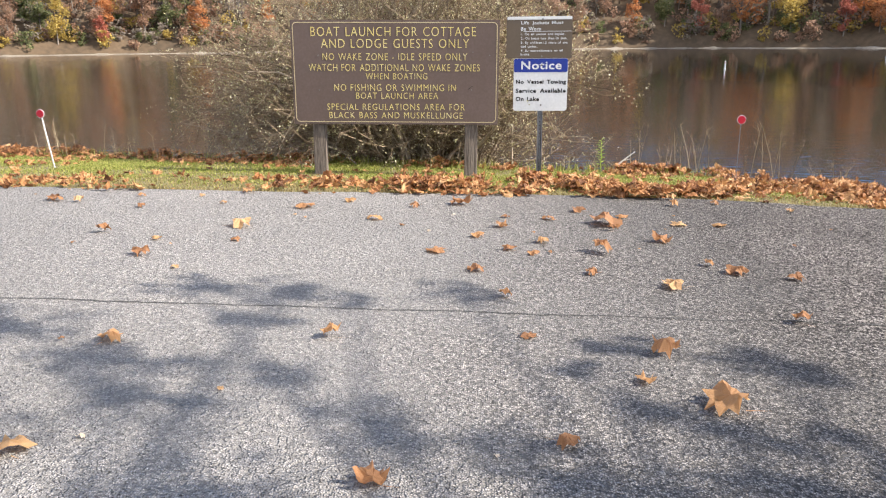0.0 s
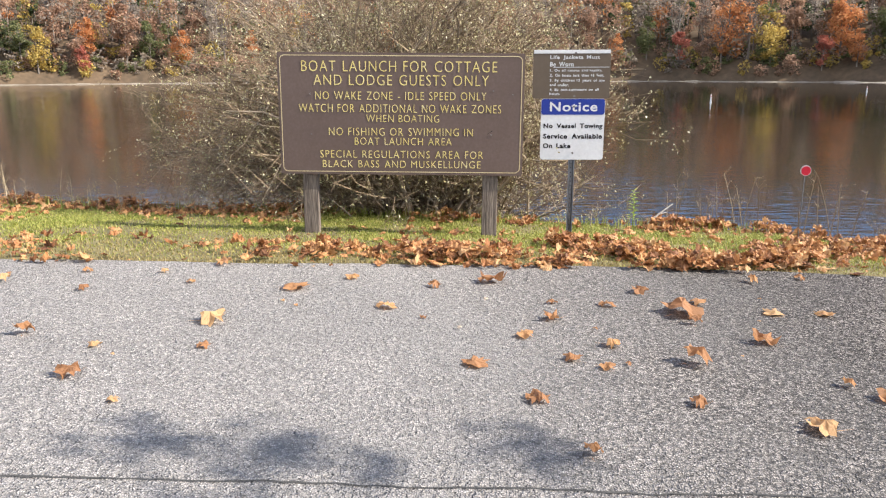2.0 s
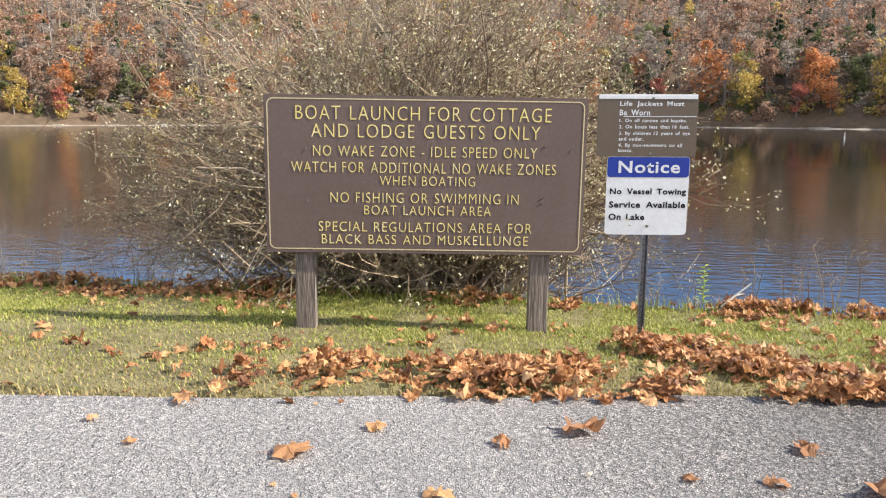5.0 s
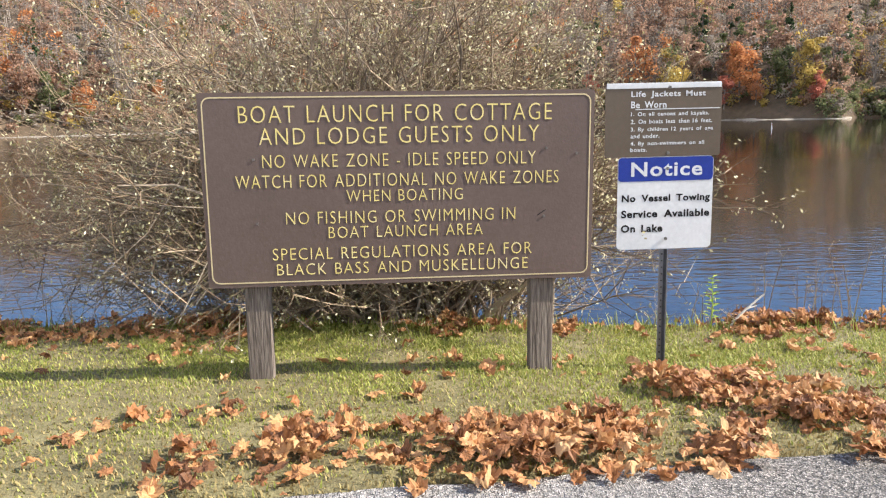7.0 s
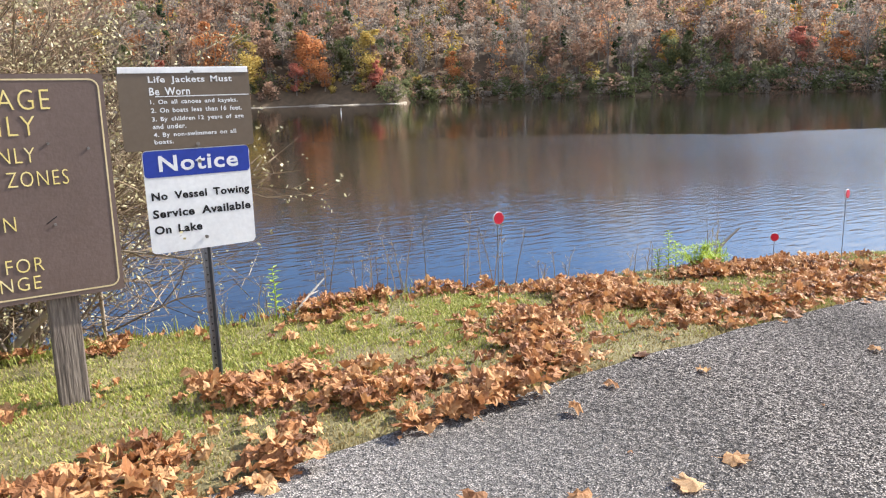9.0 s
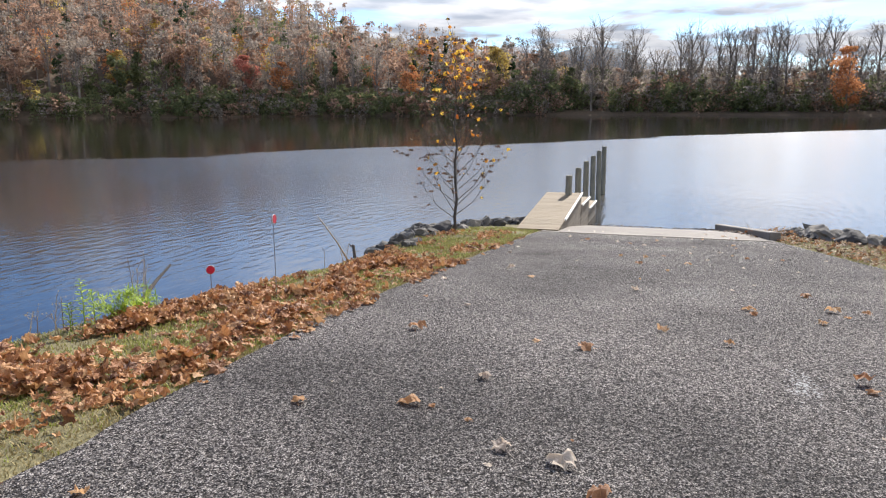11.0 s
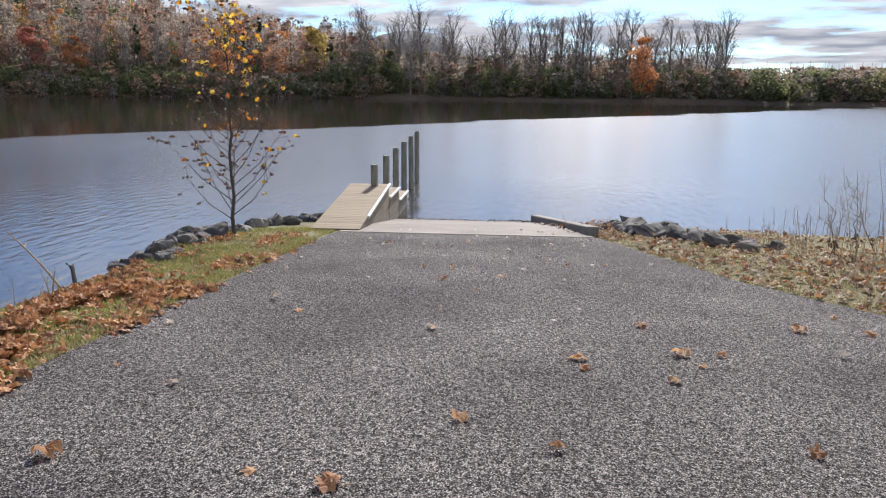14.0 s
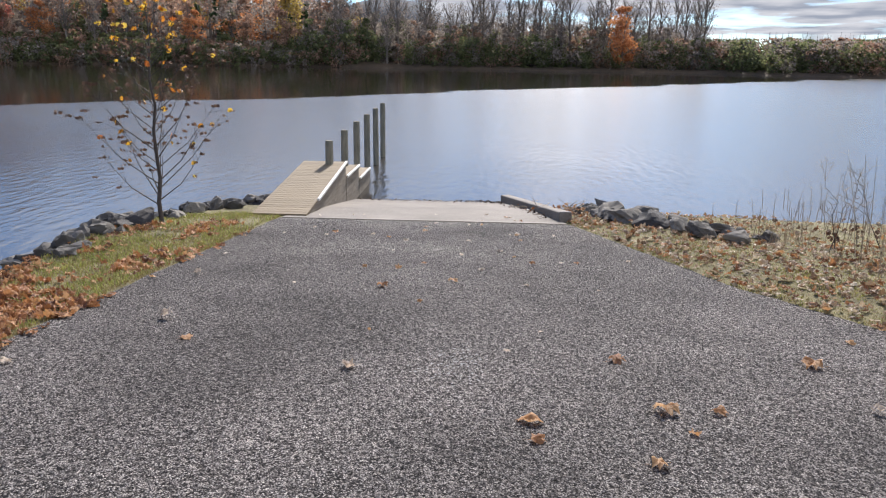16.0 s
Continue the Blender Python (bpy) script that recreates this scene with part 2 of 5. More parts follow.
def water_material():
    m = bpy.data.materials.new("lake_water")
    m.use_nodes = True
    n, l = m.node_tree.nodes, m.node_tree.links
    p = n["Principled BSDF"]
    p.inputs["Base Color"].default_value = (0.016, 0.013, 0.009, 1)
    p.inputs["IOR"].default_value = 1.333
    co = n.new("ShaderNodeTexCoord")
    mp = n.new("ShaderNodeMapping")
    mp.inputs["Rotation"].default_value = (0, 0, radians(22))
    mp.inputs["Scale"].default_value = (0.55, 1.5, 1.0)
    l.new(co.outputs["Object"], mp.inputs[0])
    ripple = n.new("ShaderNodeTexNoise")
    ripple.inputs["Scale"].default_value, ripple.inputs["Detail"].default_value, ripple.inputs["Roughness"].default_value = 2.6, 3.0, 0.45
    l.new(mp.outputs[0], ripple.inputs["Vector"])
    swell = n.new("ShaderNodeTexNoise")
    swell.inputs["Scale"].default_value, swell.inputs["Detail"].default_value = 0.05, 3.0
    l.new(co.outputs["Object"], swell.inputs["Vector"])
    calm = n.new("ShaderNodeValToRGB")
    calm.color_ramp.elements[0].position, calm.color_ramp.elements[1].position = 0.38, 0.64
    calm.color_ramp.elements[0].color, calm.color_ramp.elements[1].color = (0.4, 0.4, 0.4, 1), (1, 1, 1, 1)
    l.new(swell.outputs[0], calm.inputs[0])
    mul = n.new("ShaderNodeMath")
    mul.operation = "MULTIPLY"
    l.new(ripple.outputs[0], mul.inputs[0])
    l.new(calm.outputs[0], mul.inputs[1])
    # the open water to the east takes more wind than the sheltered north
    sp = n.new("ShaderNodeSeparateXYZ")
    l.new(co.outputs["Object"], sp.inputs[0])
    lee = n.new("ShaderNodeMath")
    lee.operation, lee.inputs[1].default_value = "MULTIPLY_ADD", -0.55
    l.new(sp.outputs["Y"], lee.inputs[0])
    l.new(sp.outputs["X"], lee.inputs[2])
    wind = n.new("ShaderNodeMapRange")
    wind.inputs["From Min"].default_value, wind.inputs["From Max"].default_value = -12.0, 24.0
    wind.inputs["To Min"].default_value, wind.inputs["To Max"].default_value = 0.30, 0.48
    l.new(lee.outputs[0], wind.inputs["Value"])
    blown = n.new("ShaderNodeMath")
    blown.operation = "MULTIPLY"
    l.new(mul.outputs[0], blown.inputs[0])
    l.new(wind.outputs[0], blown.inputs[1])
    # a breeze reaches as far as a ragged line; beyond it, under the far shore, the lake lies still
    across = n.new("ShaderNodeVectorMath")
    across.operation, across.inputs[1].default_value = "DOT_PRODUCT", (0.66, 0.75, 0.0)
    l.new(co.outputs["Object"], across.inputs[0])
    line = n.new("ShaderNodeMath")
    line.operation, line.inputs[1].default_value = "MULTIPLY_ADD", 16.0
    l.new(swell.outputs[0], line.inputs[0])
    l.new(across.outputs["Value"], line.inputs[2])
    still = n.new("ShaderNodeMapRange")
    still.inputs["From Min"].default_value, still.inputs["From Max"].default_value = 68.0, 70.0
    still.inputs["To Min"].default_value, still.inputs["To Max"].default_value = 1.0, 0.25
    l.new(line.outputs[0], still.inputs["Value"])
    waves = n.new("ShaderNodeMath")
    waves.operation = "MULTIPLY"
    l.new(blown.outputs[0], waves.inputs[0])
    l.new(still.outputs[0], waves.inputs[1])
    # wavelets too fine to stand alone make the open, breezy water rougher
    fine_waves = n.new("ShaderNodeMapRange")
    fine_waves.inputs["From Min"].default_value, fine_waves.inputs["From Max"].default_value = -4.0, 32.0
    fine_waves.inputs["To Min"].default_value, fine_waves.inputs["To Max"].default_value = 0.05, 0.23
    l.new(lee.outputs[0], fine_waves.inputs["Value"])
    ruffle = n.new("ShaderNodeMath")
    ruffle.operation = "MULTIPLY"
    l.new(fine_waves.outputs[0], ruffle.inputs[0])
    l.new(still.outputs[0], ruffle.inputs[1])
    l.new(ruffle.outputs[0], p.inputs["Roughness"])
    b = n.new("ShaderNodeBump")
    b.inputs["Strength"].default_value, b.inputs["Distance"].default_value = 0.66, 0.09
    l.new(waves.outputs[0], b.inputs["Height"])
    l.new(b.outputs[0], p.inputs["Normal"])
    return m


ASPHALT, WATER = asphalt_material(), water_material()
SOIL = material("verge_soil", [(0.07, 0.06, 0.03), (0.15, 0.13, 0.06), (0.25, 0.22, 0.11)], 2.2, 0.95, 1.0, 90, fine=70)
GRASS = material("grass_blades", [(0.12, 0.155, 0.024), (0.22, 0.255, 0.045), (0.34, 0.345, 0.08), (0.46, 0.41, 0.16)], 1.6, 0.6, by_island=True, translucent=0.35)
DRYGRASS = material("dry_grass_blades", [(0.15, 0.115, 0.045), (0.26, 0.205, 0.085), (0.38, 0.31, 0.14)], 1.6, 0.7, by_island=True, translucent=0.25)
LITTER = material("fallen_leaves", [(0.07, 0.03, 0.016), (0.20, 0.085, 0.034), (0.34, 0.15, 0.058), (0.44, 0.215, 0.085), (0.50, 0.275, 0.12), (0.56, 0.37, 0.20)], 6.0, 0.6, 0.5, 90, by_island=True, translucent=0.25)
TANLITTER = material("bleached_litter", [(0.07, 0.042, 0.026), (0.20, 0.125, 0.07), (0.36, 0.25, 0.15), (0.52, 0.41, 0.27), (0.66, 0.57, 0.42)], 6.0, 0.55, 0.5, 90, by_island=True, translucent=0.25)
WETLITTER = material("wet_litter", [(0.03, 0.018, 0.012), (0.07, 0.042, 0.027), (0.14, 0.085, 0.05)], 6.0, 0.45, 0.4, 90, by_island=True)
LEAF = material("curled_leaf", [(0.24, 0.11, 0.055), (0.44, 0.22, 0.10), (0.58, 0.33, 0.15), (0.66, 0.45, 0.25)], 9.0, 0.5, 0.5, 120, by_object=True, translucent=0.42)
PALELEAF = material("bleached_leaf", [(0.42, 0.32, 0.24), (0.64, 0.53, 0.42), (0.78, 0.69, 0.57)], 9.0, 0.42, 0.5, 120, by_object=True, translucent=0.45)
SIGNBROWN = material("sign_brown_paint", [(0.084, 0.057, 0.047), (0.098, 0.067, 0.057), (0.116, 0.081, 0.070)], 1.3, 0.55, 0.12, 70, fine=40)
SIGNEDGE = material("sign_board_edge", [(0.11, 0.08, 0.06), (0.17, 0.125, 0.095)], 6.0, 0.8, 0.3, 60)
YELLOW = material("routed_yellow_paint", [(0.50, 0.40, 0.12), (0.61, 0.50, 0.18), (0.63, 0.56, 0.33)], 5.0, 0.6, fine=22)
TRIM = material("routed_trim_paint", [(0.42, 0.34, 0.18), (0.55, 0.46, 0.28)], 5.0, 0.7, fine=30)
POSTWOOD = material("weathered_post_wood", [(0.045, 0.036, 0.03), (0.125, 0.10, 0.084), (0.22, 0.185, 0.155)], 3.0, 0.9, 0.9, 9, stretch=(9, 9, 0.7), fine=12)
STEEL = material("galvanised_steel", [(0.17, 0.175, 0.19), (0.27, 0.28, 0.30)], 12.0, 0.42, 0.2, 90, metal=0.85)
BOLT = material("bolt_steel", [(0.10, 0.09, 0.085), (0.22, 0.21, 0.20)], 20.0, 0.45, metal=0.8)
PLAQUE = material("plaque_brown", [(0.085, 0.062, 0.042), (0.105, 0.078, 0.055)], 2.5, 0.45)
WHITE = material("white_sheet_paint", [(0.50, 0.51, 0.53), (0.62, 0.63, 0.64)], 3.0, 0.4)
BLUE = material("blue_print", [(0.006, 0.022, 0.20), (0.010, 0.032, 0.26)], 3.0, 0.4)
BLACK = material("black_print", [(0.006, 0.006, 0.007), (0.012, 0.012, 0.013)], 5.0, 0.5, spec=0.2)
RED = material("red_reflector", [(0.36, 0.008, 0.025), (0.48, 0.012, 0.035)], 8.0, 0.35)
BARK = material("shrub_bark", [(0.09, 0.065, 0.045), (0.26, 0.205, 0.15), (0.48, 0.41, 0.32)], 4.0, 0.85, by_object=True)
TWIG = material("shrub_twigs", [(0.075, 0.05, 0.033), (0.19, 0.135, 0.085), (0.37, 0.29, 0.19)], 4.0, 0.8, by_island=True)
SHRUBLEAF = material("dry_shrub_leaves", [(0.15, 0.12, 0.05), (0.33, 0.29, 0.14), (0.55, 0.51, 0.30), (0.78, 0.74, 0.56)], 5.0, 0.5, by_island=True, translucent=0.3)
CONCRETE = material("ramp_concrete", [(0.105, 0.09, 0.074), (0.16, 0.14, 0.118), (0.215, 0.19, 0.162)], 0.9, 0.85, 0.5, 45, fine=30)
DECK = material("weathered_deck_boards", [(0.15, 0.112, 0.064), (0.19, 0.145, 0.086), (0.23, 0.18, 0.11)], 2.5, 0.8, 0.5, 12, by_object=True, stretch=(6, 0.8, 6))
SKIRT = material("dock_side_timber", [(0.09, 0.075, 0.055), (0.17, 0.142, 0.108), (0.25, 0.21, 0.165)], 2.5, 0.85, 0.5, 12, stretch=(0.8, 6, 6))
FENDER = material("dock_rub_rail", [(0.55, 0.54, 0.50), (0.72, 0.71, 0.67)], 4.0, 0.6)
PILE = material("treated_pile_wood", [(0.10, 0.10, 0.075), (0.19, 0.18, 0.14), (0.28, 0.265, 0.21)], 3.0, 0.85, 0.7, 12, stretch=(6, 6, 0.6), fine=10)
ROCK = material("riprap_rock", [(0.022, 0.021, 0.022), (0.06, 0.056, 0.053), (0.13, 0.118, 0.10), (0.24, 0.22, 0.19)], 3.0, 0.9, 0.9, 25, by_object=True)
SHORE = material("far_shore_gravel", [(0.10, 0.085, 0.065), (0.24, 0.21, 0.17), (0.42, 0.38, 0.33)], 0.25, 0.95)
HILL = material("leaf_covered_hillside", [(0.05, 0.036, 0.022), (0.09, 0.062, 0.038), (0.13, 0.09, 0.055)], 0.05, 0.95)
# the blue-grey of the far hills is distance haze painted into the base colour
FARHILL = material("haze_tinted_hill", [(0.05, 0.062, 0.08), (0.065, 0.078, 0.095), (0.08, 0.09, 0.105)], 0.012, 0.95)
TRUNK = material("tree_bark", [(0.07, 0.06, 0.05), (0.16, 0.135, 0.115), (0.28, 0.25, 0.22)], 0.7, 0.9, by_island=True)
DARKBARK = material("young_tree_bark", [(0.05, 0.042, 0.036), (0.10, 0.085, 0.075)], 6.0, 0.85)
STALK = material("dead_weed_stalks", [(0.17, 0.12, 0.07), (0.32, 0.245, 0.15), (0.45, 0.37, 0.25)], 4.0, 0.85, by_island=True)
DRIFT = material("bleached_driftwood", [(0.42, 0.39, 0.35), (0.62, 0.59, 0.54)], 6.0, 0.8, 0.3, 60)
WEED = material("green_weed_leaves", [(0.16, 0.26, 0.02), (0.33, 0.44, 0.04), (0.46, 0.52, 0.07)], 8.0, 0.55, by_island=True, translucent=0.35)
CRACKFILL = material("crack_grit", [(0.03, 0.03, 0.03), (0.07, 0.068, 0.065)], 20.0, 0.95)
CHALK = material("pale_scuff", [(0.22, 0.22, 0.22), (0.42, 0.42, 0.41)], 14.0, 0.9)
HOUSEWALL = material("pale_siding", [(0.5, 0.49, 0.46), (0.66, 0.65, 0.62)], 0.6, 0.8)
HOUSEROOF = material("house_roof", [(0.12, 0.11, 0.11), (0.2, 0.19, 0.18)], 0.6, 0.8)
WINDOWDARK = material("dark_window_glass", [(0.02, 0.025, 0.03), (0.035, 0.04, 0.045)], 1.0, 0.15)


def foliage(name, *colours):
    return material(name, list(colours), 0.12, 0.75, by_island=True, spec=0.2, translucent=0.5)


CROWNS = {
    "russet": foliage("russet_crown", (0.224, 0.140, 0.098), (0.365, 0.231, 0.161), (0.491, 0.337, 0.238)),
    "orange": foliage("orange_crown", (0.329, 0.134, 0.061), (0.525, 0.232, 0.098), (0.659, 0.342, 0.146)),
    "red": foliage("red_crown", (0.305, 0.104, 0.079), (0.512, 0.183, 0.134), (0.610, 0.281, 0.201)),
    "yellow": foliage("yellow_crown", (0.281, 0.201, 0.061), (0.464, 0.342, 0.098), (0.610, 0.488, 0.171)),
    "green": foliage("green_crown", (0.091, 0.110, 0.055), (0.159, 0.177, 0.079), (0.256, 0.256, 0.122)),
    "pine": foliage("pine_crown", (0.030, 0.051, 0.024), (0.061, 0.091, 0.043), (0.104, 0.134, 0.067)),
    "grey": foliage("bare_twig_crown", (0.192, 0.160, 0.131), (0.295, 0.249, 0.206), (0.397, 0.347, 0.292)),
}


# ---- builders ----
def raw(name, verts, faces, mat, parent=None, label="", smooth=False):
    me = bpy.data.meshes.new(name)
    me.from_pydata([tuple(v) for v in verts], [], [tuple(f) for f in faces])
    me.materials.append(mat)
    if smooth:
        me.polygons.foreach_set("use_smooth", [True] * len(me.polygons))
    me.update()
    ob = new(name, me)
    if parent is not None:
        ob.parent = parent
    return tagged(ob, label) if label else ob


def part(name, bm, mat, parent=None, label="", smooth=False):
    me = bpy.data.meshes.new(name)
    bm.to_mesh(me)
    bm.free()
    me.materials.append(mat)
    if smooth:
        me.polygons.foreach_set("use_smooth", [True] * len(me.polygons))
    ob = new(name, me)
    if parent is not None:
        ob.parent = parent
    return tagged(ob, label) if label else ob


def thing(name, m, label, category, group="", kind=""):
    ob = new(name)
    ob.empty_display_size = 0.1
    ob.matrix_world = m
    return tagged(ob, label, category, group, kind)


def box(size, at=(0, 0, 0), bevel=0.0, segments=2, turn=None):
    bm = bmesh.new()
    bmesh.ops.create_cube(bm, size=1.0)
    bmesh.ops.scale(bm, vec=size, verts=bm.verts)
    if bevel:
        bmesh.ops.bevel(bm, geom=bm.edges[:], offset=bevel, segments=segments, affect="EDGES", profile=0.6)
    if turn is not None:
        bmesh.ops.transform(bm, matrix=turn, verts=bm.verts)
    bmesh.ops.translate(bm, vec=at, verts=bm.verts)
    return bm


def rod(radius, length, at=(0, 0, 0), sides=12, top=None, turn=None, bevel=0.0):
    bm = bmesh.new()
    bmesh.ops.create_cone(bm, cap_ends=True, segments=sides, radius1=radius, radius2=radius if top is None else top, depth=length)
    if bevel:
        rim = [e for e in bm.edges if abs(e.verts[0].co.z - e.verts[1].co.z) < 1e-6]
        bmesh.ops.bevel(bm, geom=rim, offset=bevel, segments=2, affect="EDGES")
    if turn is not None:
        bmesh.ops.transform(bm, matrix=turn, verts=bm.verts)
    bmesh.ops.translate(bm, vec=at, verts=bm.verts)
    return bm


def prism(outline, depth, y=0.0):
    """A plate: an outline in x and z, given depth along y."""
    n = len(outline)
    verts = [(x, y, z) for x, z in outline] + [(x, y + depth, z) for x, z in outline]
    faces = [tuple(range(n)), tuple(range(2 * n - 1, n - 1, -1))] + [(i, i + n, (i + 1) % n + n, (i + 1) % n) for i in range(n)]
    bm = bmesh.new()
    vs = [bm.verts.new(v) for v in verts]
    for f in faces:
        bm.faces.new([vs[i] for i in f])
    bmesh.ops.recalc_face_normals(bm, faces=bm.faces)
    return bm


def rounded(w, h, r, cx=0.0, cz=0.0, steps=5):
    pts = []
    for sx, sz, a0 in ((1, 1, 0), (-1, 1, 90), (-1, -1, 180), (1, -1, 270)):
        for k in range(steps + 1):
            a = radians(a0 + 90 * k / steps)
            pts.append((cx + sx * (w / 2 - r) + r * math.cos(a), cz + sz * (h / 2 - r) + r * math.sin(a)))
    return pts


class Bundle:
    """Gathers many small pieces into one mesh."""

    def __init__(self):
        self.v, self.f = [], []

    def tube(self, pts, radii, sides=3):
        base = len(self.v)
        for k, (p, r) in enumerate(zip(pts, radii)):
            d = (pts[min(k + 1, len(pts) - 1)] - pts[max(k - 1, 0)])
            d = d.normalized() if d.length > 1e-9 else Vector((0, 0, 1))
            u = d.cross(Vector((0.31, 0.87, 0.38))).normalized()
            w = d.cross(u)
            for s in range(sides):
                a = 2 * math.pi * s / sides
                self.v.append(p + (u * math.cos(a) + w * math.sin(a)) * r)
        for k in range(len(pts) - 1):
            for s in range(sides):
                a, b = base + k * sides + s, base + k * sides + (s + 1) % sides
                self.f.append((a, b, b + sides, a + sides))
        return self

    def quad(self, p, u, w):
        b = len(self.v)
        self.v += [p - u, p - w * 0.9, p + u, p + w]
        self.f.append((b, b + 1, b + 2, b + 3))

    def add(self, verts, faces, m):
        b = len(self.v)
        self.v += [m @ v for v in verts]
        self.f += [tuple(i + b for i in f) for f in faces]

    def make(self, name, mat, parent=None, label="", smooth=False):
        return raw(name, self.v, self.f, mat, parent, label, smooth)


def rnd(a, b):
    return random.uniform(a, b)


def ball():
    while True:
        v = Vector((rnd(-1, 1), rnd(-1, 1), rnd(-1, 1)))
        if 0.01 < v.length < 1:
            return v


def interp(x, xs, ys):
    return float(np.interp(x, xs, ys))


# ---- the lie of the land ----
LAKE = -2.3
ROAD_X = (-200, -10, -3, 0, 2, 6, 9.4, 17.4, 19.5, 24, 40)
ROAD_Z = (0.6, 0.15, 0.0, -0.1, -0.17, -0.46, -0.77, -1.51, -1.72, -2.38, -4.6)
EDGE_X = (-60, -4.8, -2.6, -0.4, 0.5, 2, 3.6, 6, 8.3, 11, 17.5, 26)
EDGE_Y = (5.2, 6.83, 6.95, 7.25, 7.36, 7.46, 7.62, 7.75, 7.8, 7.82, 7.8, 7.8)
BANK_X = (-60, -9, -7, -4.7, -2, 1.5, 3, 6, 8, 11, 16.5, 18, 20, 26)
BANK_Y = (13, 11.3, 11.1, 10.9, 10.75, 10.45, 10.6, 10.2, 9.9, 9.75, 10.05, 9.6, 9.0, 8.8)
SOUTH_X = (9.0, 10.5, 12.3, 17.5, 26)
SOUTH_Y = (-0.6, 0.87, 1.59, 2.72, 3.6)


def road_z(x):
    return interp(x, ROAD_X, ROAD_Z)


def road_north(x):
    return interp(x, EDGE_X, EDGE_Y)


def bank_edge(x):
    return interp(x, BANK_X, BANK_Y)


def road_south(x):
    return interp(x, SOUTH_X, SOUTH_Y) if x > 9 else -0.6 - (9 - x) * 3.0


def ground_z(x, y):
    z = road_z(x)
    n, b, s = road_north(x), bank_edge(x), road_south(x)
    if y > n:
        z -= 0.088 * (min(y, b) - n)
        if x > 12:
            z += 0.088 * (min(y, b) - n) * min(1.0, (x - 12) / 4)
    z += 0.025 * noise.noise((x * 0.9, y * 0.9, 0)) * (1 if y > n or y < s else 0)
    if y > b:
        z -= min(4.0, (y - b) * 0.55 + max(0.0, y - b - 0.6) * 0.5)
    if y < s and x > 8:
        z += 0.10 * min(1.0, (s - y) / 0.8)
        rim = 18.6 + 0.35 * noise.noise((y * 0.4, 3, 0)) - max(0.0, 1.0 - y) * 0.18
        if x > rim:
            z = min(z, road_z(rim) + 0.10 - (x - rim) * 0.42)
    return max(z, -6.0)


def axis(segments):
    out = []
    for a, b, step in segments:
        k = max(1, round((b - a) / step))
        out += [a + (b - a) * i / k for i in range(k)]
    return out + [segments[-1][1]]


gx = axis([(-260, -60, 40), (-60, -12, 6), (-12, 24, 0.3), (24, 46, 1.5)])
gy = axis([(-260, -60, 40), (-60, -8, 5), (-8, 6.4, 0.6), (6.4, 13.6, 0.24), (13.6, 30, 2.5)])
ground_verts = [(x, y, ground_z(x, y) - (0.0 if y > road_north(x) or y < road_south(x) else 0.06)) for y in gy for x in gx]
nx = len(gx)
ground_faces = [(j * nx + i, j * nx + i + 1, (j + 1) * nx + i + 1, (j + 1) * nx + i) for j in range(len(gy) - 1) for i in range(nx - 1)]
ground = tagged(raw("ground", ground_verts, ground_faces, SOIL, smooth=True), "bare earth bank under grass and fallen leaves", "ground", kind="structure")

lake = tagged(raw("water", [(-1500, -1500, LAKE), (1500, -1500, LAKE), (1500, 1500, LAKE), (-1500, 1500, LAKE)], [(0, 1, 2, 3)], WATER),
              "still brown lake water with light ripples", "lake", kind="structure")

# asphalt: launch lane with a ragged edge
rx_ = axis([(-60, -10, 5), (-10, 17.4, 0.2)])
road_verts, road_faces = [], []
ROWS_ACROSS = 12
for x in rx_:
    wob = 0.05 * noise.noise((x * 1.7, 0, 5)) + 0.025 * noise.noise((x * 6, 0, 5))
    n, s = road_north(x) + wob, max(road_south(x), -40) + 0.05 * noise.noise((x * 2, 9, 5))
    for k in range(ROWS_ACROSS + 1):
        y = s + (n - s) * k / ROWS_ACROSS
        road_verts.append((x, y, road_z(x) + 0.004))
    road_verts.append((x, n + 0.03, road_z(x) - 0.05))
    road_verts.append((x, s - 0.03, road_z(x) - 0.05))
w = ROWS_ACROSS + 3
for i in range(len(rx_) - 1):
    a = i * w
    for k in range(ROWS_ACROSS + 1):
        road_faces.append((a + k, a + w + k, a + w + k + 1, a + k + 1))
    road_faces.append((a + w - 1, a + 2 * w - 1, a + w, a))
road = tagged(raw("road", road_verts, road_faces, ASPHALT), "worn grey asphalt boat launch lane strewn with leaves", "road", kind="structure")

# hairline crack across the asphalt
crack = Bundle()
cx = -7.0
last = None
while cx < 2.7:
    cy = 3.93 + 0.06 * (cx + 0.3) * 0.9 + 0.05 * noise.noise((cx * 2.2, 1, 1)) + 0.02 * noise.noise((cx * 11, 1, 1))
    wd = 0.004 + 0.008 * abs(noise.noise((cx * 5, 4, 4)))
    row = [Vector((cx, cy - wd, road_z(cx) + 0.0075)), Vector((cx, cy + wd, road_z(cx) + 0.0075))]
    b = len(crack.v)
    crack.v += row
    if last is not None:
        crack.f.append((last, b, b + 1, last + 1))
    last = b
    cx += 0.05
crack.make("crack", CRACKFILL, road, "dark gritty crack across the asphalt")


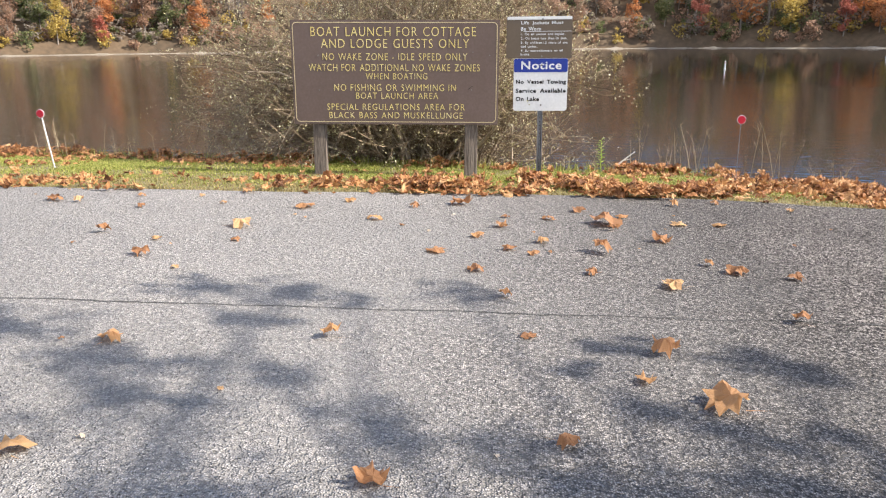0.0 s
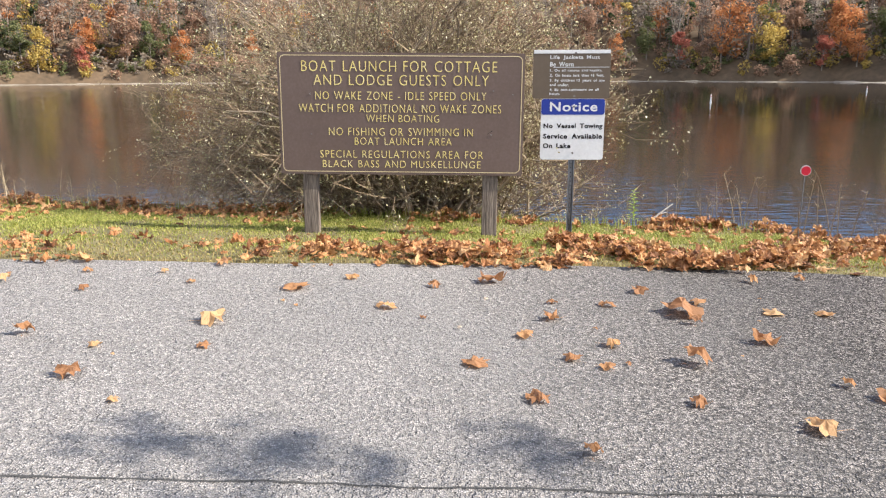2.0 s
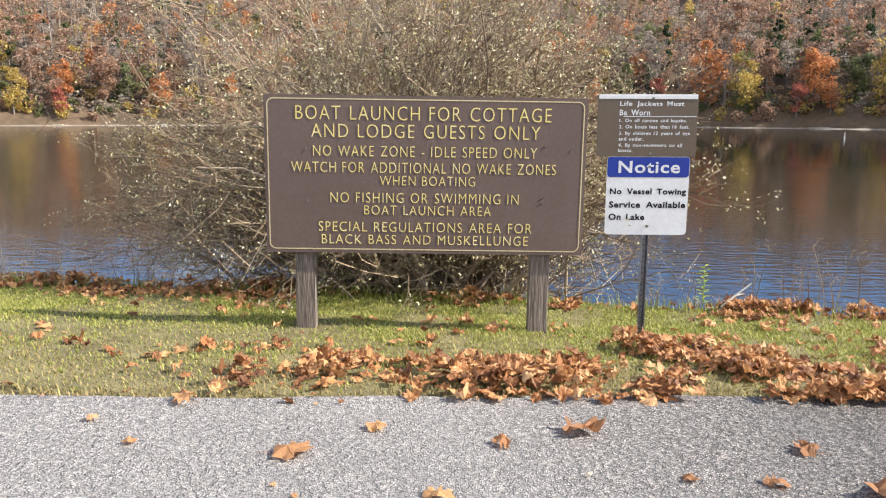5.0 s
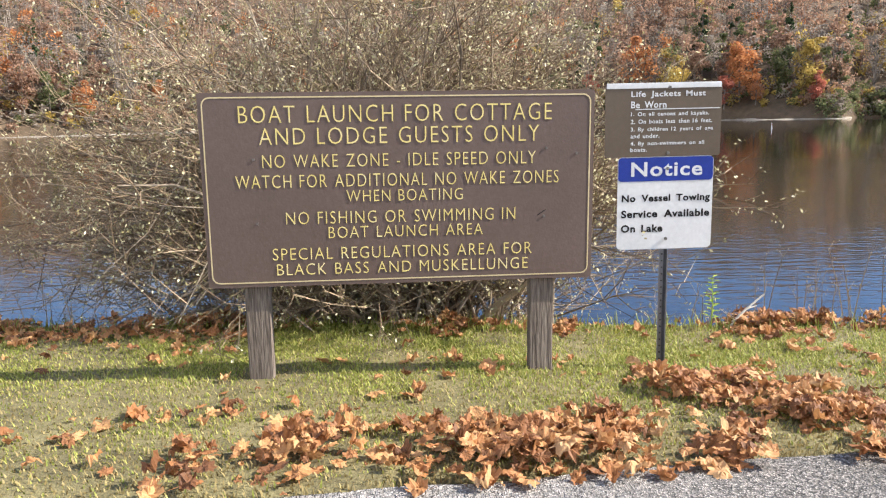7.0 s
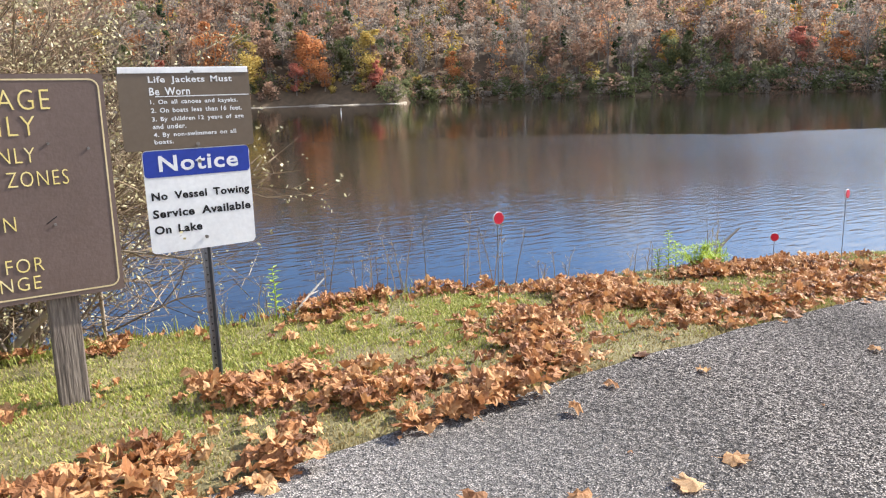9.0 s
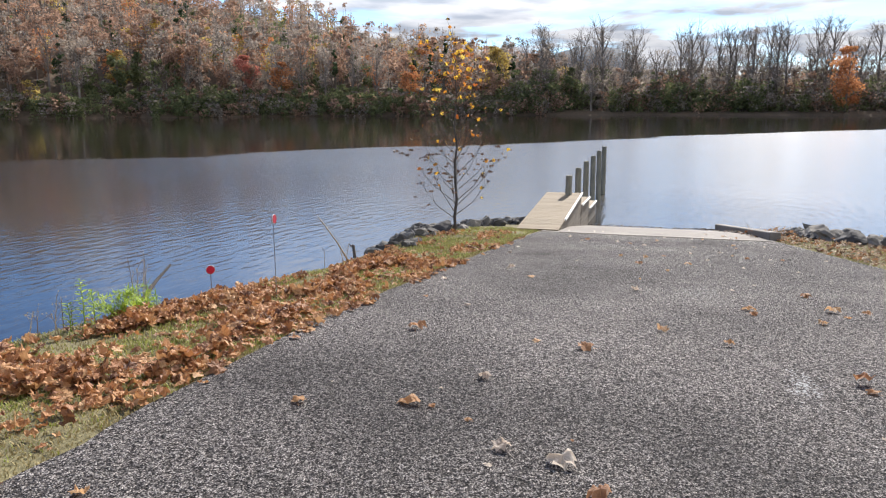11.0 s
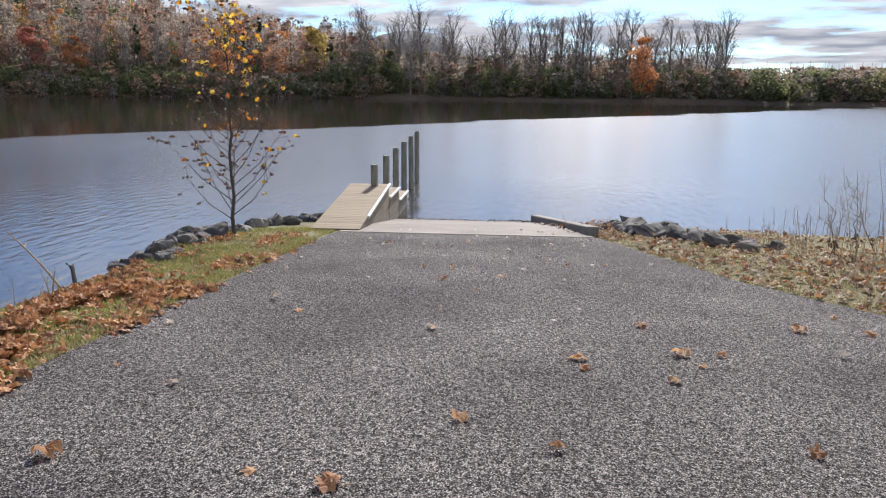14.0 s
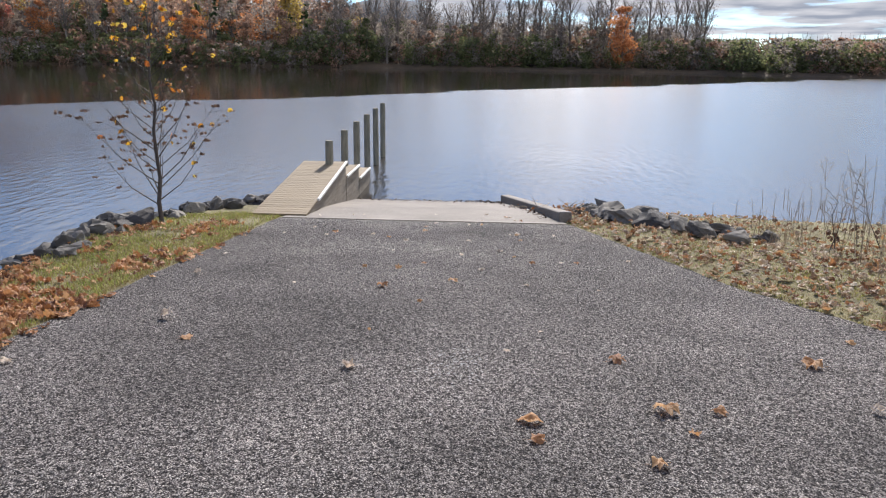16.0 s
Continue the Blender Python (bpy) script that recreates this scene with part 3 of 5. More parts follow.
def scuff(x0, y0, lx, ly, seed):
    bun = Bundle()
    r2 = random.Random(seed)
    for _ in range(170):
        x, y = x0 + r2.gauss(0, lx), y0 + r2.gauss(0, ly)
        s = r2.uniform(0.004, 0.013)
        z = road_z(x) + 0.0075
        bun.quad(Vector((x, y, z)), Vector((s, 0, road_z(x + s) - road_z(x))), Vector((0, s, 0)))
    bun.make("scuff", CHALK, road, "pale scuffed patch of stone")


scuff(5.5, 3.95, 0.17, 0.045, 4)
scuff(9.3, 4.47, 0.25, 0.12, 5)

# concrete ramp going down into the lake
cr = axis([(17.4, 30, 0.4)])
cv, cf = [], []
for x in cr:
    s, n = road_south(x) + 0.05, 7.75
    z = road_z(x)
    cv += [(x, s, z + 0.012), (x, n, z + 0.012), (x, n, z - 0.3), (x, s, z - 0.3)]
for i in range(len(cr) - 1):
    a = i * 4
    cf += [(a, a + 4, a + 5, a + 1), (a + 1, a + 5, a + 6, a + 2), (a + 3, a + 7, a + 4, a)]
cf.append((0, 1, 2, 3))
ramp = tagged(raw("ramp", cv, cf, CONCRETE), "pale broom-finished concrete boat ramp running into water", "boat ramp", kind="structure")

# kerb along the ramp
kerb_pts = [(17.75, 2.73), (23.6, 3.58)]
ang = math.atan2(kerb_pts[1][1] - kerb_pts[0][1], kerb_pts[1][0] - kerb_pts[0][0])
length = math.hypot(kerb_pts[1][0] - kerb_pts[0][0], kerb_pts[1][1] - kerb_pts[0][1])
kerb_z0, kerb_z1 = road_z(17.75) + 0.02, road_z(23.6) + 0.04
bm = box((length, 0.24, 0.34), bevel=0.035, segments=3)
kerb = part("concrete_kerb", bm, CONCRETE)
kerb.matrix_world = pose((kerb_pts[0][0] + kerb_pts[1][0]) / 2, (kerb_pts[0][1] + kerb_pts[1][1]) / 2, (kerb_z0 + kerb_z1) / 2, 0,
                         -math.degrees(math.atan2(kerb_z1 - kerb_z0, length)), math.degrees(ang))
tagged(kerb, "pale worn concrete kerb beside the boat ramp", "kerb")

# ---- far shore ----
SKY_AZ = (-75, -45, -30, 0, 25, 45, 55, 62, 72, 80, 88, 96, 125, 150)
SKY_UP = (32, 46, 62, 70, 68, 60, 50, 42, 29, 16, 6, 4.5, 5, 7)


def shore_r(az):
    return 226 + 10 * noise.noise((az * 0.12, 2, 0)) + (8 if 31 < az < 52 else 0) - (6 if 24 < az < 31 else 0)


def hill_z(az, r):
    d = r - shore_r(az)
    up = interp(az, SKY_AZ, SKY_UP)
    rise = min(1.0, max(0.0, d) / 170.0)
    return LAKE - 0.6 + min(1.4, max(0.0, d + 3) * 0.35) + up * (rise ** 0.85) + 2.0 * noise.noise((az * 0.3, r * 0.03, 0)) * rise


def polar(az, r):
    return r * math.sin(radians(az)), 4 + r * math.cos(radians(az))


hv, hf = [], []
azs = axis([(-75, 150, 1.5)])
rs = [-6, -3, 0, 3, 6, 14, 25, 40, 60, 85, 115, 145, 170, 210, 300]
for az in azs:
    for d in rs:
        r = shore_r(az) + d
        hv.append((*polar(az, r), hill_z(az, r)))
k = len(rs)
for i in range(len(azs) - 1):
    for j in range(k - 1):
        hf.append((i * k + j, i * k + j + 1, (i + 1) * k + j + 1, (i + 1) * k + j))
tagged(raw("hillside_ground", hv, hf, HILL, smooth=True), "leaf-covered far hillside rising from the lake", "hillside", kind="structure")
# pale gravel strand at the water's edge
sv, sf = [], []
for i, az in enumerate(axis([(-60, 31, 0.4)])):
    wd = 1.6 + 1.6 * noise.noise((az * 1.3, 7, 1))
    r = shore_r(az) - 2.4
    top = LAKE + 0.10 + 0.5 * max(0.0, 0.5 + noise.noise((az * 0.9, 3, 3)))
    sv += [(*polar(az, r - 1.2), LAKE - 0.3), (*polar(az, r + 0.3), LAKE + 0.07), (*polar(az, r + 2 + wd), top), (*polar(az, r + 5.5 + wd), top - 0.6)]
    if i:
        a = (i - 1) * 4
        sf += [(a + j, a + j + 1, a + j + 5, a + j + 4) for j in range(3)]
tagged(raw("shoreline_ground", sv, sf, SHORE), "pale gravel strand along the far shore", "shore", kind="structure")

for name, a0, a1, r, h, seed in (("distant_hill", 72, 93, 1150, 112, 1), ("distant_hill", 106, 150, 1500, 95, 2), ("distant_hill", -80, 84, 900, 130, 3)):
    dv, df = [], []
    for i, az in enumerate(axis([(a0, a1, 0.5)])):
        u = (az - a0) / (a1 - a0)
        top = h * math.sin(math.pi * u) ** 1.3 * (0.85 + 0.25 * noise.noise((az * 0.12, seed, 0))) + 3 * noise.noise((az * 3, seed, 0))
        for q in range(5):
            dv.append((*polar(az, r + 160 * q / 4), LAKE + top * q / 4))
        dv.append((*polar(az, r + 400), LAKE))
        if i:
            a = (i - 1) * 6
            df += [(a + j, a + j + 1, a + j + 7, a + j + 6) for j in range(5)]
    tagged(raw(name, dv, df, FARHILL, smooth=True), "wooded hill far beyond the lake, blue haze painted into its colour", "hill", kind="structure")


# ---- trees of the far shore ----
def crown_cloud(bun, h, spread, base, count, size, rng, lumps=9, cone=False):
    centres = []
    for _ in range(lumps):
        u = rng.uniform(0.0, 1.0)
        wdt = spread * ((1 - u) * 0.9 + 0.08 if cone else math.sin(math.pi * (0.15 + 0.72 * u)))
        a = rng.uniform(0, 2 * math.pi)
        q = rng.uniform(0.2, 0.75) * wdt
        centres.append((Vector((q * math.cos(a), q * math.sin(a), base + (h - base) * u)), wdt * rng.uniform(0.35, 0.6)))
    for _ in range(count):
        c, r = rng.choice(centres)
        d = Vector((rng.gauss(0, 1), rng.gauss(0, 1), rng.gauss(0, 0.75))).normalized() * (r * rng.uniform(0.45, 1.08))
        p = c + d
        if p.z > h:
            p.z = h - rng.uniform(0, 0.4)
        u = Vector((rng.gauss(0, 1), rng.gauss(0, 1), rng.gauss(0, 0.6))).normalized() * size * rng.uniform(0.5, 1.2)
        w_ = u.cross(Vector((rng.gauss(0, 1), rng.gauss(0, 1), rng.gauss(0, 1)))).normalized() * size * rng.uniform(0.4, 0.9)
        bun.quad(p, u, w_)


def limbs(bun, h, spread, rng, count=7, thick=0.16, fine=0):
    lean = Vector((rng.uniform(-0.4, 0.4), rng.uniform(-0.4, 0.4), 0))
    spine = [Vector((0, 0, -0.8)), Vector((0, 0, h * 0.3)) + lean * 0.3, Vector((0, 0, h * 0.62)) + lean, Vector((0, 0, h * 0.95)) + lean * 1.5]
    bun.tube(spine, [thick * 1.3, thick, thick * 0.6, thick * 0.15], 5)
    for _ in range(count):
        u = rng.uniform(0.25, 0.8)
        p0 = Vector((0, 0, h * u)) + lean * u
        a = rng.uniform(0, 2 * math.pi)
        reach = spread * rng.uniform(0.5, 1.0) * (1.1 - u * 0.6)
        p1 = p0 + Vector((reach * 0.5 * math.cos(a), reach * 0.5 * math.sin(a), h * 0.10))
        p2 = p0 + Vector((reach * math.cos(a), reach * math.sin(a), h * rng.uniform(0.18, 0.32)))
        bun.tube([p0, p1, p2], [thick * 0.45, thick * 0.3, thick * 0.08], 3)
        for _ in range(fine):
            q0 = p1.lerp(p2, rng.uniform(0, 1))
            q1 = q0 + Vector((rng.gauss(0, 1.1), rng.gauss(0, 1.1), rng.uniform(0.6, 2.6)))
            bun.tube([q0, q1], [thick * 0.14, thick * 0.05], 3)


TREE_KINDS = {"russet": (17, 4.2), "orange": (14, 4.4), "red": (13, 3.6), "yellow": (14, 4.2), "green": (13, 3.8), "pine": (18, 3.2), "grey": (19, 4.2)}
TREE_LABEL = {"russet": "russet-brown autumn tree on the far shore", "orange": "bright orange autumn tree on the far shore", "red": "coral-red autumn tree on the far shore",
              "yellow": "golden-yellow autumn tree on the far shore", "green": "olive-green bushy tree on the far shore", "pine": "dark green pine on the far hillside",
              "grey": "leafless grey-brown tree on the far shore"}
prototypes = {}
for kind_name, (h, spread) in TREE_KINDS.items():
    for variant in range(2):
        rng = random.Random(kind_name + str(variant))
        root = thing("tree", pose(0, 0, -60), TREE_LABEL[kind_name], "tree", "trees on the far shore")
        wood, leaves = Bundle(), Bundle()
        limbs(wood, h, spread, rng, 20 if kind_name == "grey" else 8, 0.3 if kind_name == "grey" else 0.2, 9 if kind_name == "grey" else 2)
        crown_cloud(leaves, h, spread, h * (0.32 if kind_name == "grey" else 0.14), 520 if kind_name == "grey" else 2100, 0.2 if kind_name == "grey" else 0.36, rng, 16, kind_name == "pine")
        wood.make("trunk", TRUNK, root)
        leaves.make("crown", CROWNS[kind_name], root)
        prototypes[kind_name, variant] = root

placed = []
used = set()


def plant(kind_name, az, back, scale):
    v = random.randint(0, 1)
    r = shore_r(az) + back
    x, y = polar(az, r)
    m = pose(x, y, hill_z(az, r) - 0.2, 0, 0, rnd(0, 360))
    root = prototypes[kind_name, v]
    s = Matrix.Diagonal((scale * rnd(0.9, 1.1), scale * rnd(0.9, 1.1), scale, 1))
    if (kind_name, v) in used:
        ob = copy_thing(root, m)
        ob.matrix_basis = m @ s
    else:
        used.add((kind_name, v))
        root.matrix_world = m @ s


SPECIMENS = [("yellow", -31, 3, 0.9), ("red", -28.3, 2, 0.62), ("orange", -28, 8, 0.9), ("russet", -25.5, 6, 1.0), ("green", -24, 8, 0.9), ("orange", -21.8, 5, 0.75), ("grey", -19, 4, 0.8),
             ("red", 13.8, 5, 0.75), ("russet", 15.4, 3, 0.6), ("orange", 17.0, 7, 1.35), ("yellow", 19.8, 5, 1.0), ("orange", 24.0, 6, 1.2), ("red", 23, 3, 0.7), ("yellow", 28.5, 8, 1.1),
             ("red", 28.8, 5, 0.65), ("pine", 14.2, 18, 1.2), ("pine", 21.5, 20, 1.15), ("pine", 27, 22, 1.1), ("green", 31, 3, 0.5), ("red", 58.4, 9, 1.0), ("yellow", 50, 12, 0.9),
             ("orange", 100.1, 1, 1.2), ("yellow", 76.5, 14, 1.25), ("pine", 72.8, 18, 1.05), ("green", 110, 18, 0.6)]
for k_, az_, back_, s_ in SPECIMENS:
    plant(k_, az_, back_, s_)
random.seed(11)
for az_ in np.arange(-40, 84, 1.9):
    plant(random.choice(["russet", "grey", "grey", "russet", "green", "russet", "orange"]), az_ + rnd(-0.7, 0.7), rnd(3, 14), rnd(0.6, 1.0))
for az_ in np.arange(79, 106, 0.62):
    plant("grey", az_ + rnd(-0.6, 0.6), rnd(6, 26), rnd(0.8, 1.28))

# woods climbing the hillside, and shrubs along the water: too many to count
wood_kinds = ["grey"] * 7 + ["russet"] * 8 + ["orange", "yellow", "green", "green", "pine"]
woods = {k_: Bundle() for k_ in CROWNS}
stems = Bundle()
rng = random.Random(5)
for _ in range(2700):
    az_ = rng.uniform(-48, 82)
    back_ = 12 + 165 * rng.random() ** 1.25
    if az_ > 66 and back_ > 90:
        continue
    k_ = rng.choice(wood_kinds)
    r = shore_r(az_) + back_
    x, y = polar(az_, r)
    h = TREE_KINDS[k_][0] * rng.uniform(0.65, 1.0)
    one = Bundle()
    crown_cloud(one, h, TREE_KINDS[k_][1], h * 0.2, 270 if back_ < 60 else 175, 0.48 if k_ != "grey" else 0.40, rng, 8, k_ == "pine")
    m = Matrix.Translation((x, y, hill_z(az_, r) - 0.3))
    woods[k_].add(one.v, one.f, m)
    lean = Vector((rng.uniform(-0.6, 0.6), rng.uniform(-0.6, 0.6), h))
    stems.tube([Vector((x, y, hill_z(az_, r) - 0.5)), Vector((x, y, hill_z(az_, r))) + lean], [0.22, 0.04], 3)
# the lower, tangled wood along the eastern shore
for _ in range(760):
    az_ = rng.uniform(76, 128)
    back_ = 5 + 75 * rng.random() ** 1.4
    k_ = rng.choice(["grey", "grey", "green", "grey", "russet", "green", "grey"])
    r = shore_r(az_) + back_
    x, y = polar(az_, r)
    h = rng.uniform(7.5, 12.5) * (1.0 if az_ < 104 else 0.72)
    one = Bundle()
    crown_cloud(one, h, 3.6, h * 0.1, 190, 0.5, rng, 9)
    woods[k_].add(one.v, one.f, Matrix.Translation((x, y, hill_z(az_, r) - 0.3)))
    lean = Vector((rng.uniform(-0.8, 0.8), rng.uniform(-0.8, 0.8), h * 1.15))
    stems.tube([Vector((x, y, hill_z(az_, r) - 0.5)), Vector((x, y, hill_z(az_, r))) + lean], [0.2, 0.03], 3)
for _ in range(1700):
    az_ = rng.uniform(-50, 126) if rng.random() < 0.55 else rng.uniform(50, 126)
    if az_ < 52 and rng.random() < 0.1:
        continue
    back_ = rng.uniform(0.5, 11 if az_ < 80 else 24)
    k_ = rng.choice(["green", "green", "russet", "grey", "green"] if az_ > 45 else ["russet", "grey", "green", "russet", "yellow"])
    r = shore_r(az_) + back_
    x, y = polar(az_, r)
    h = rng.uniform(2.5, 5.5) * (1.6 if az_ > 78 else 1.0)
    one = Bundle()
    crown_cloud(one, h, h * 0.62, 0.2, 120, 0.42, rng, 7)
    woods[k_].add(one.v, one.f, Matrix.Translation((x, y, hill_z(az_, r) - 0.3)))
# dense low bushes that hide the bank along the north-eastern shore
for _ in range(420):
    az_ = rng.uniform(29, 80)
    k_ = rng.choice(["green", "grey", "green", "russet", "green"])
    r = shore_r(az_) + rng.uniform(-1.5, 5)
    h = rng.uniform(2.2, 4.6)
    one = Bundle()
    crown_cloud(one, h, h * 0.75, 0.0, 110, 0.36, rng, 8)
    woods[k_].add(one.v, one.f, Matrix.Translation((*polar(az_, r), hill_z(az_, r) - 0.3)))
for k_, bun in woods.items():
    if bun.v:
        tagged(bun.make("far_woods", CROWNS[k_]), "far autumn woods and shore shrubs, " + {"grey": "leafless grey", "pine": "dark pine green"}.get(k_, k_), "woods", kind="stuff")
tagged(stems.make("far_woods", TRUNK), "bare trunks of the far hillside woods", "woods", kind="stuff")

# far houses among the trees
for az_, back_, wd in ((110.2, 55, 12), (103.2, 75, 9)):
    r = shore_r(az_) + back_
    x, y = polar(az_, r)
    z = hill_z(az_, r) + 3.2
    house = thing("house", pose(x, y, z, 0, 0, 90 - az_), "low pale house with a grey roof beyond the lake", "house")
    part("wall", box((wd, 7, 5.5), (0, 0, -1.6)), HOUSEWALL, house)
    part("roof", prism([(-wd / 2 - 0.5, 1.2), (wd / 2 + 0.5, 1.2), (wd / 2 - 0.6, 3.0), (-wd / 2 + 0.6, 3.0)], 8, -4), HOUSEROOF, house)
    for k in range(4):
        part("window", box((1.0, 0.1, 1.1), (-wd * 0.36 + k * wd * 0.24, -3.53, 0.1)), WINDOWDARK, house)

# white channel markers standing in the lake
for x, y in ((24.45, 87.8), (59.2, 125.6)):
    marker = thing("marker_buoy", pose(x, y, LAKE), "white channel marker post standing in the lake", "buoy", "channel markers")
    part("float", rod(0.12, 0.3, (0, 0, 0.0), 14, bevel=0.03), WHITE, marker)
    part("post", rod(0.07, 0.8, (0, 0, 0.5), 14, 0.06, bevel=0.02), WHITE, marker)
    part("band", rod(0.069, 0.08, (0, 0, 0.7), 14), RED, marker, "red band")
for key, root in prototypes.items():
    if key not in used:
        for o in [root, *root.children]:
            bpy.data.objects.remove(o)


# ---- lettering ----
def lettering(lines, mat, parent, depth=0.002, y=0.0, thin=0.0, spaced=1.0):
    """Lines of (words, left, right, centre z, height, name): each word becomes one mesh, the line fills its box, facing -y."""
    made = []
    for k, line in enumerate(lines):
        for word in line[0].split():
            cu = bpy.data.curves.new("text", "FONT")
            cu.body, cu.extrude, cu.resolution_u = word, 0.02, 3
            cu.offset, cu.space_character = thin, spaced
            made.append((k, new("text", cu)))
    bpy.context.view_layer.update()
    dg = bpy.context.evaluated_depsgraph_get()
    meshes = []
    for k, ob in made:
        me = bpy.data.meshes.new_from_object(ob.evaluated_get(dg))
        co = np.empty(len(me.vertices) * 3)
        me.vertices.foreach_get("co", co)
        meshes.append((k, me, co.reshape(-1, 3)))
        bpy.data.objects.remove(ob)
    for k, (words, x0, x1, cz, h, name) in enumerate(lines):
        mine = [(me, co) for j, me, co in meshes if j == k]
        gap = 0.52 * spaced
        wide = sum(co[:, 0].max() - co[:, 0].min() for me, co in mine) + gap * (len(mine) - 1)
        low, high = min(co[:, 1].min() for me, co in mine), max(co[:, 1].max() for me, co in mine)
        at = 0.0
        for me, co in mine:
            out = np.empty_like(co)
            out[:, 0] = x0 + (co[:, 0] - co[:, 0].min() + at) / wide * (x1 - x0)
            out[:, 2] = cz - h / 2 + (co[:, 1] - low) / (high - low) * h
            out[:, 1] = y - (co[:, 2] - co[:, 2].min()) / 0.04 * depth
            at += co[:, 0].max() - co[:, 0].min() + gap
            me.vertices.foreach_set("co", out.ravel())
            me.materials.clear()
            me.materials.append(mat)
            me.update()
            t = new(name, me)
            t.parent = parent


# ---- the large launch sign ----
SIGN_W, SIGN_H = 2.42, 1.19
sign = thing("launch_sign", pose(-1.245, 8.94, 0.41, 0, 0.6, 2.0), "large brown routed-wood boat launch sign with yellow lettering", "sign")
board = part("board", prism(rounded(SIGN_W, SIGN_H, 0.012, 0, SIGN_H / 2), 0.032, -0.016), SIGNBROWN, sign)


def ring(w_, h_, r, line, cz):
    outer, inner = rounded(w_, h_, r, 0, cz), rounded(w_ - 2 * line, h_ - 2 * line, max(0.004, r - line), 0, cz)
    n = len(outer)
    verts = [(x, -0.0185, z) for x, z in outer] + [(x, -0.0185, z) for x, z in inner] + [(x, -0.0165, z) for x, z in outer] + [(x, -0.0165, z) for x, z in inner]
    faces = []
    for i in range(n):
        j = (i + 1) % n
        faces += [(i, j, n + j, n + i), (2 * n + j, j, i, 2 * n + i)]
    return verts, faces


v_, f_ = ring(SIGN_W - 0.045, SIGN_H - 0.05, 0.05, 0.008, SIGN_H / 2)
raw("border", v_, f_, TRIM, sign, "faded cream routed border line")


def sx(u):
    return (u - 0.5) * SIGN_W


lettering([(words, sx(a), sx(b), SIGN_H * (1 - v), SIGN_H * h, "word") for words, a, b, v, h in (
    ("BOAT LAUNCH FOR COTTAGE", 0.098, 0.888, 0.109, 0.086),
    ("AND LODGE GUESTS ONLY", 0.146, 0.855, 0.220, 0.084),
    ("NO WAKE ZONE - IDLE SPEED ONLY", 0.151, 0.847, 0.346, 0.066),
    ("WATCH FOR ADDITIONAL NO WAKE ZONES", 0.082, 0.908, 0.449, 0.066),
    ("WHEN BOATING", 0.358, 0.656, 0.531, 0.060),
    ("NO FISHING OR SWIMMING IN", 0.203, 0.794, 0.641, 0.064),
    ("BOAT LAUNCH AREA", 0.309, 0.708, 0.720, 0.060),
    ("SPECIAL REGULATIONS AREA FOR", 0.165, 0.838, 0.829, 0.062),
    ("BLACK BASS AND MUSKELLUNGE", 0.174, 0.828, 0.911, 0.060))], YELLOW, sign, 0.003, -0.0165, -0.014, 1.16)
for u, v in ((0.13, 0.335), (0.13, 0.665), (0.875, 0.30), (0.87, 0.66), (0.955, 0.33)):
    part("bolt", rod(0.008, 0.008, (sx(u), -0.019, SIGN_H * (1 - v)), 8, turn=pose(0, 0, 0, 90)), BOLT, sign)
bun = Bundle()
bun.tube([Vector((sx(0.853), -0.0185, SIGN_H * 0.345)), Vector((sx(0.875), -0.0185, SIGN_H * 0.375))], [0.003, 0.003], 4)
bun.make("scratch", BLACK, sign, "short black gouge in the board")


def sign_post(x, name="post"):
    bm = bmesh.new()
    bmesh.ops.create_cube(bm, size=1.0)
    bmesh.ops.scale(bm, vec=(0.155, 0.09, 2.1), verts=bm.verts)
    bmesh.ops.subdivide_edges(bm, edges=[e for e in bm.edges if abs(e.verts[0].co.z - e.verts[1].co.z) > 1], cuts=14)
    bmesh.ops.bevel(bm, geom=[e for e in bm.edges if abs(e.verts[0].co.x - e.verts[1].co.x) < 1e-5 and abs(e.verts[0].co.y - e.verts[1].co.y) < 1e-5], offset=0.008, segments=1, affect="EDGES")
    for v in bm.verts:
        v.co.x += 0.003 * noise.noise((v.co.x * 9, v.co.z * 2.3, x))
        v.co.y += 0.002 * noise.noise((v.co.y * 9, v.co.z * 2.9, x + 4))
    bmesh.ops.translate(bm, vec=(x, 0.066, 0.05), verts=bm.verts)
    return part(name, bm, POSTWOOD, sign, "grey weathered square timber post")


sign_post(-0.925)
sign_post(0.895)

# ---- the two small plaques on their steel post ----
notice = thing("notice_post", pose(0.46, 9.02, -0.265), "galvanised steel post carrying two small metal notice plates", "sign")
chan = [(-0.03, 0.0), (-0.022, 0.0), (-0.012, 0.03), (0.012, 0.03), (0.022, 0.0), (0.03, 0.0), (0.016, 0.036), (-0.016, 0.036)]
bm = bmesh.new()
lo = [bm.verts.new((a, b, -0.3)) for a, b in chan]
hi = [bm.verts.new((a, b, 1.86)) for a, b in chan]
for i in range(len(chan)):
    j = (i + 1) % len(chan)
    bm.faces.new((lo[i], lo[j], hi[j], hi[i]))
bm.faces.new(hi)
bmesh.ops.recalc_face_normals(bm, faces=bm.faces)
part("post", bm, STEEL, notice, "galvanised U-channel post")
for k in range(17):
    part("hole", rod(0.0055, 0.003, (0, 0.0285, 0.06 + k * 0.045), 8, turn=pose(0, 0, 0, 90)), BLACK, notice)
jackets = part("life_jacket_plate", prism(rounded(0.75, 0.465, 0.018, -0.03, 1.655), 0.003, -0.012), PLAQUE, notice, "brown metal plate with white lettering")
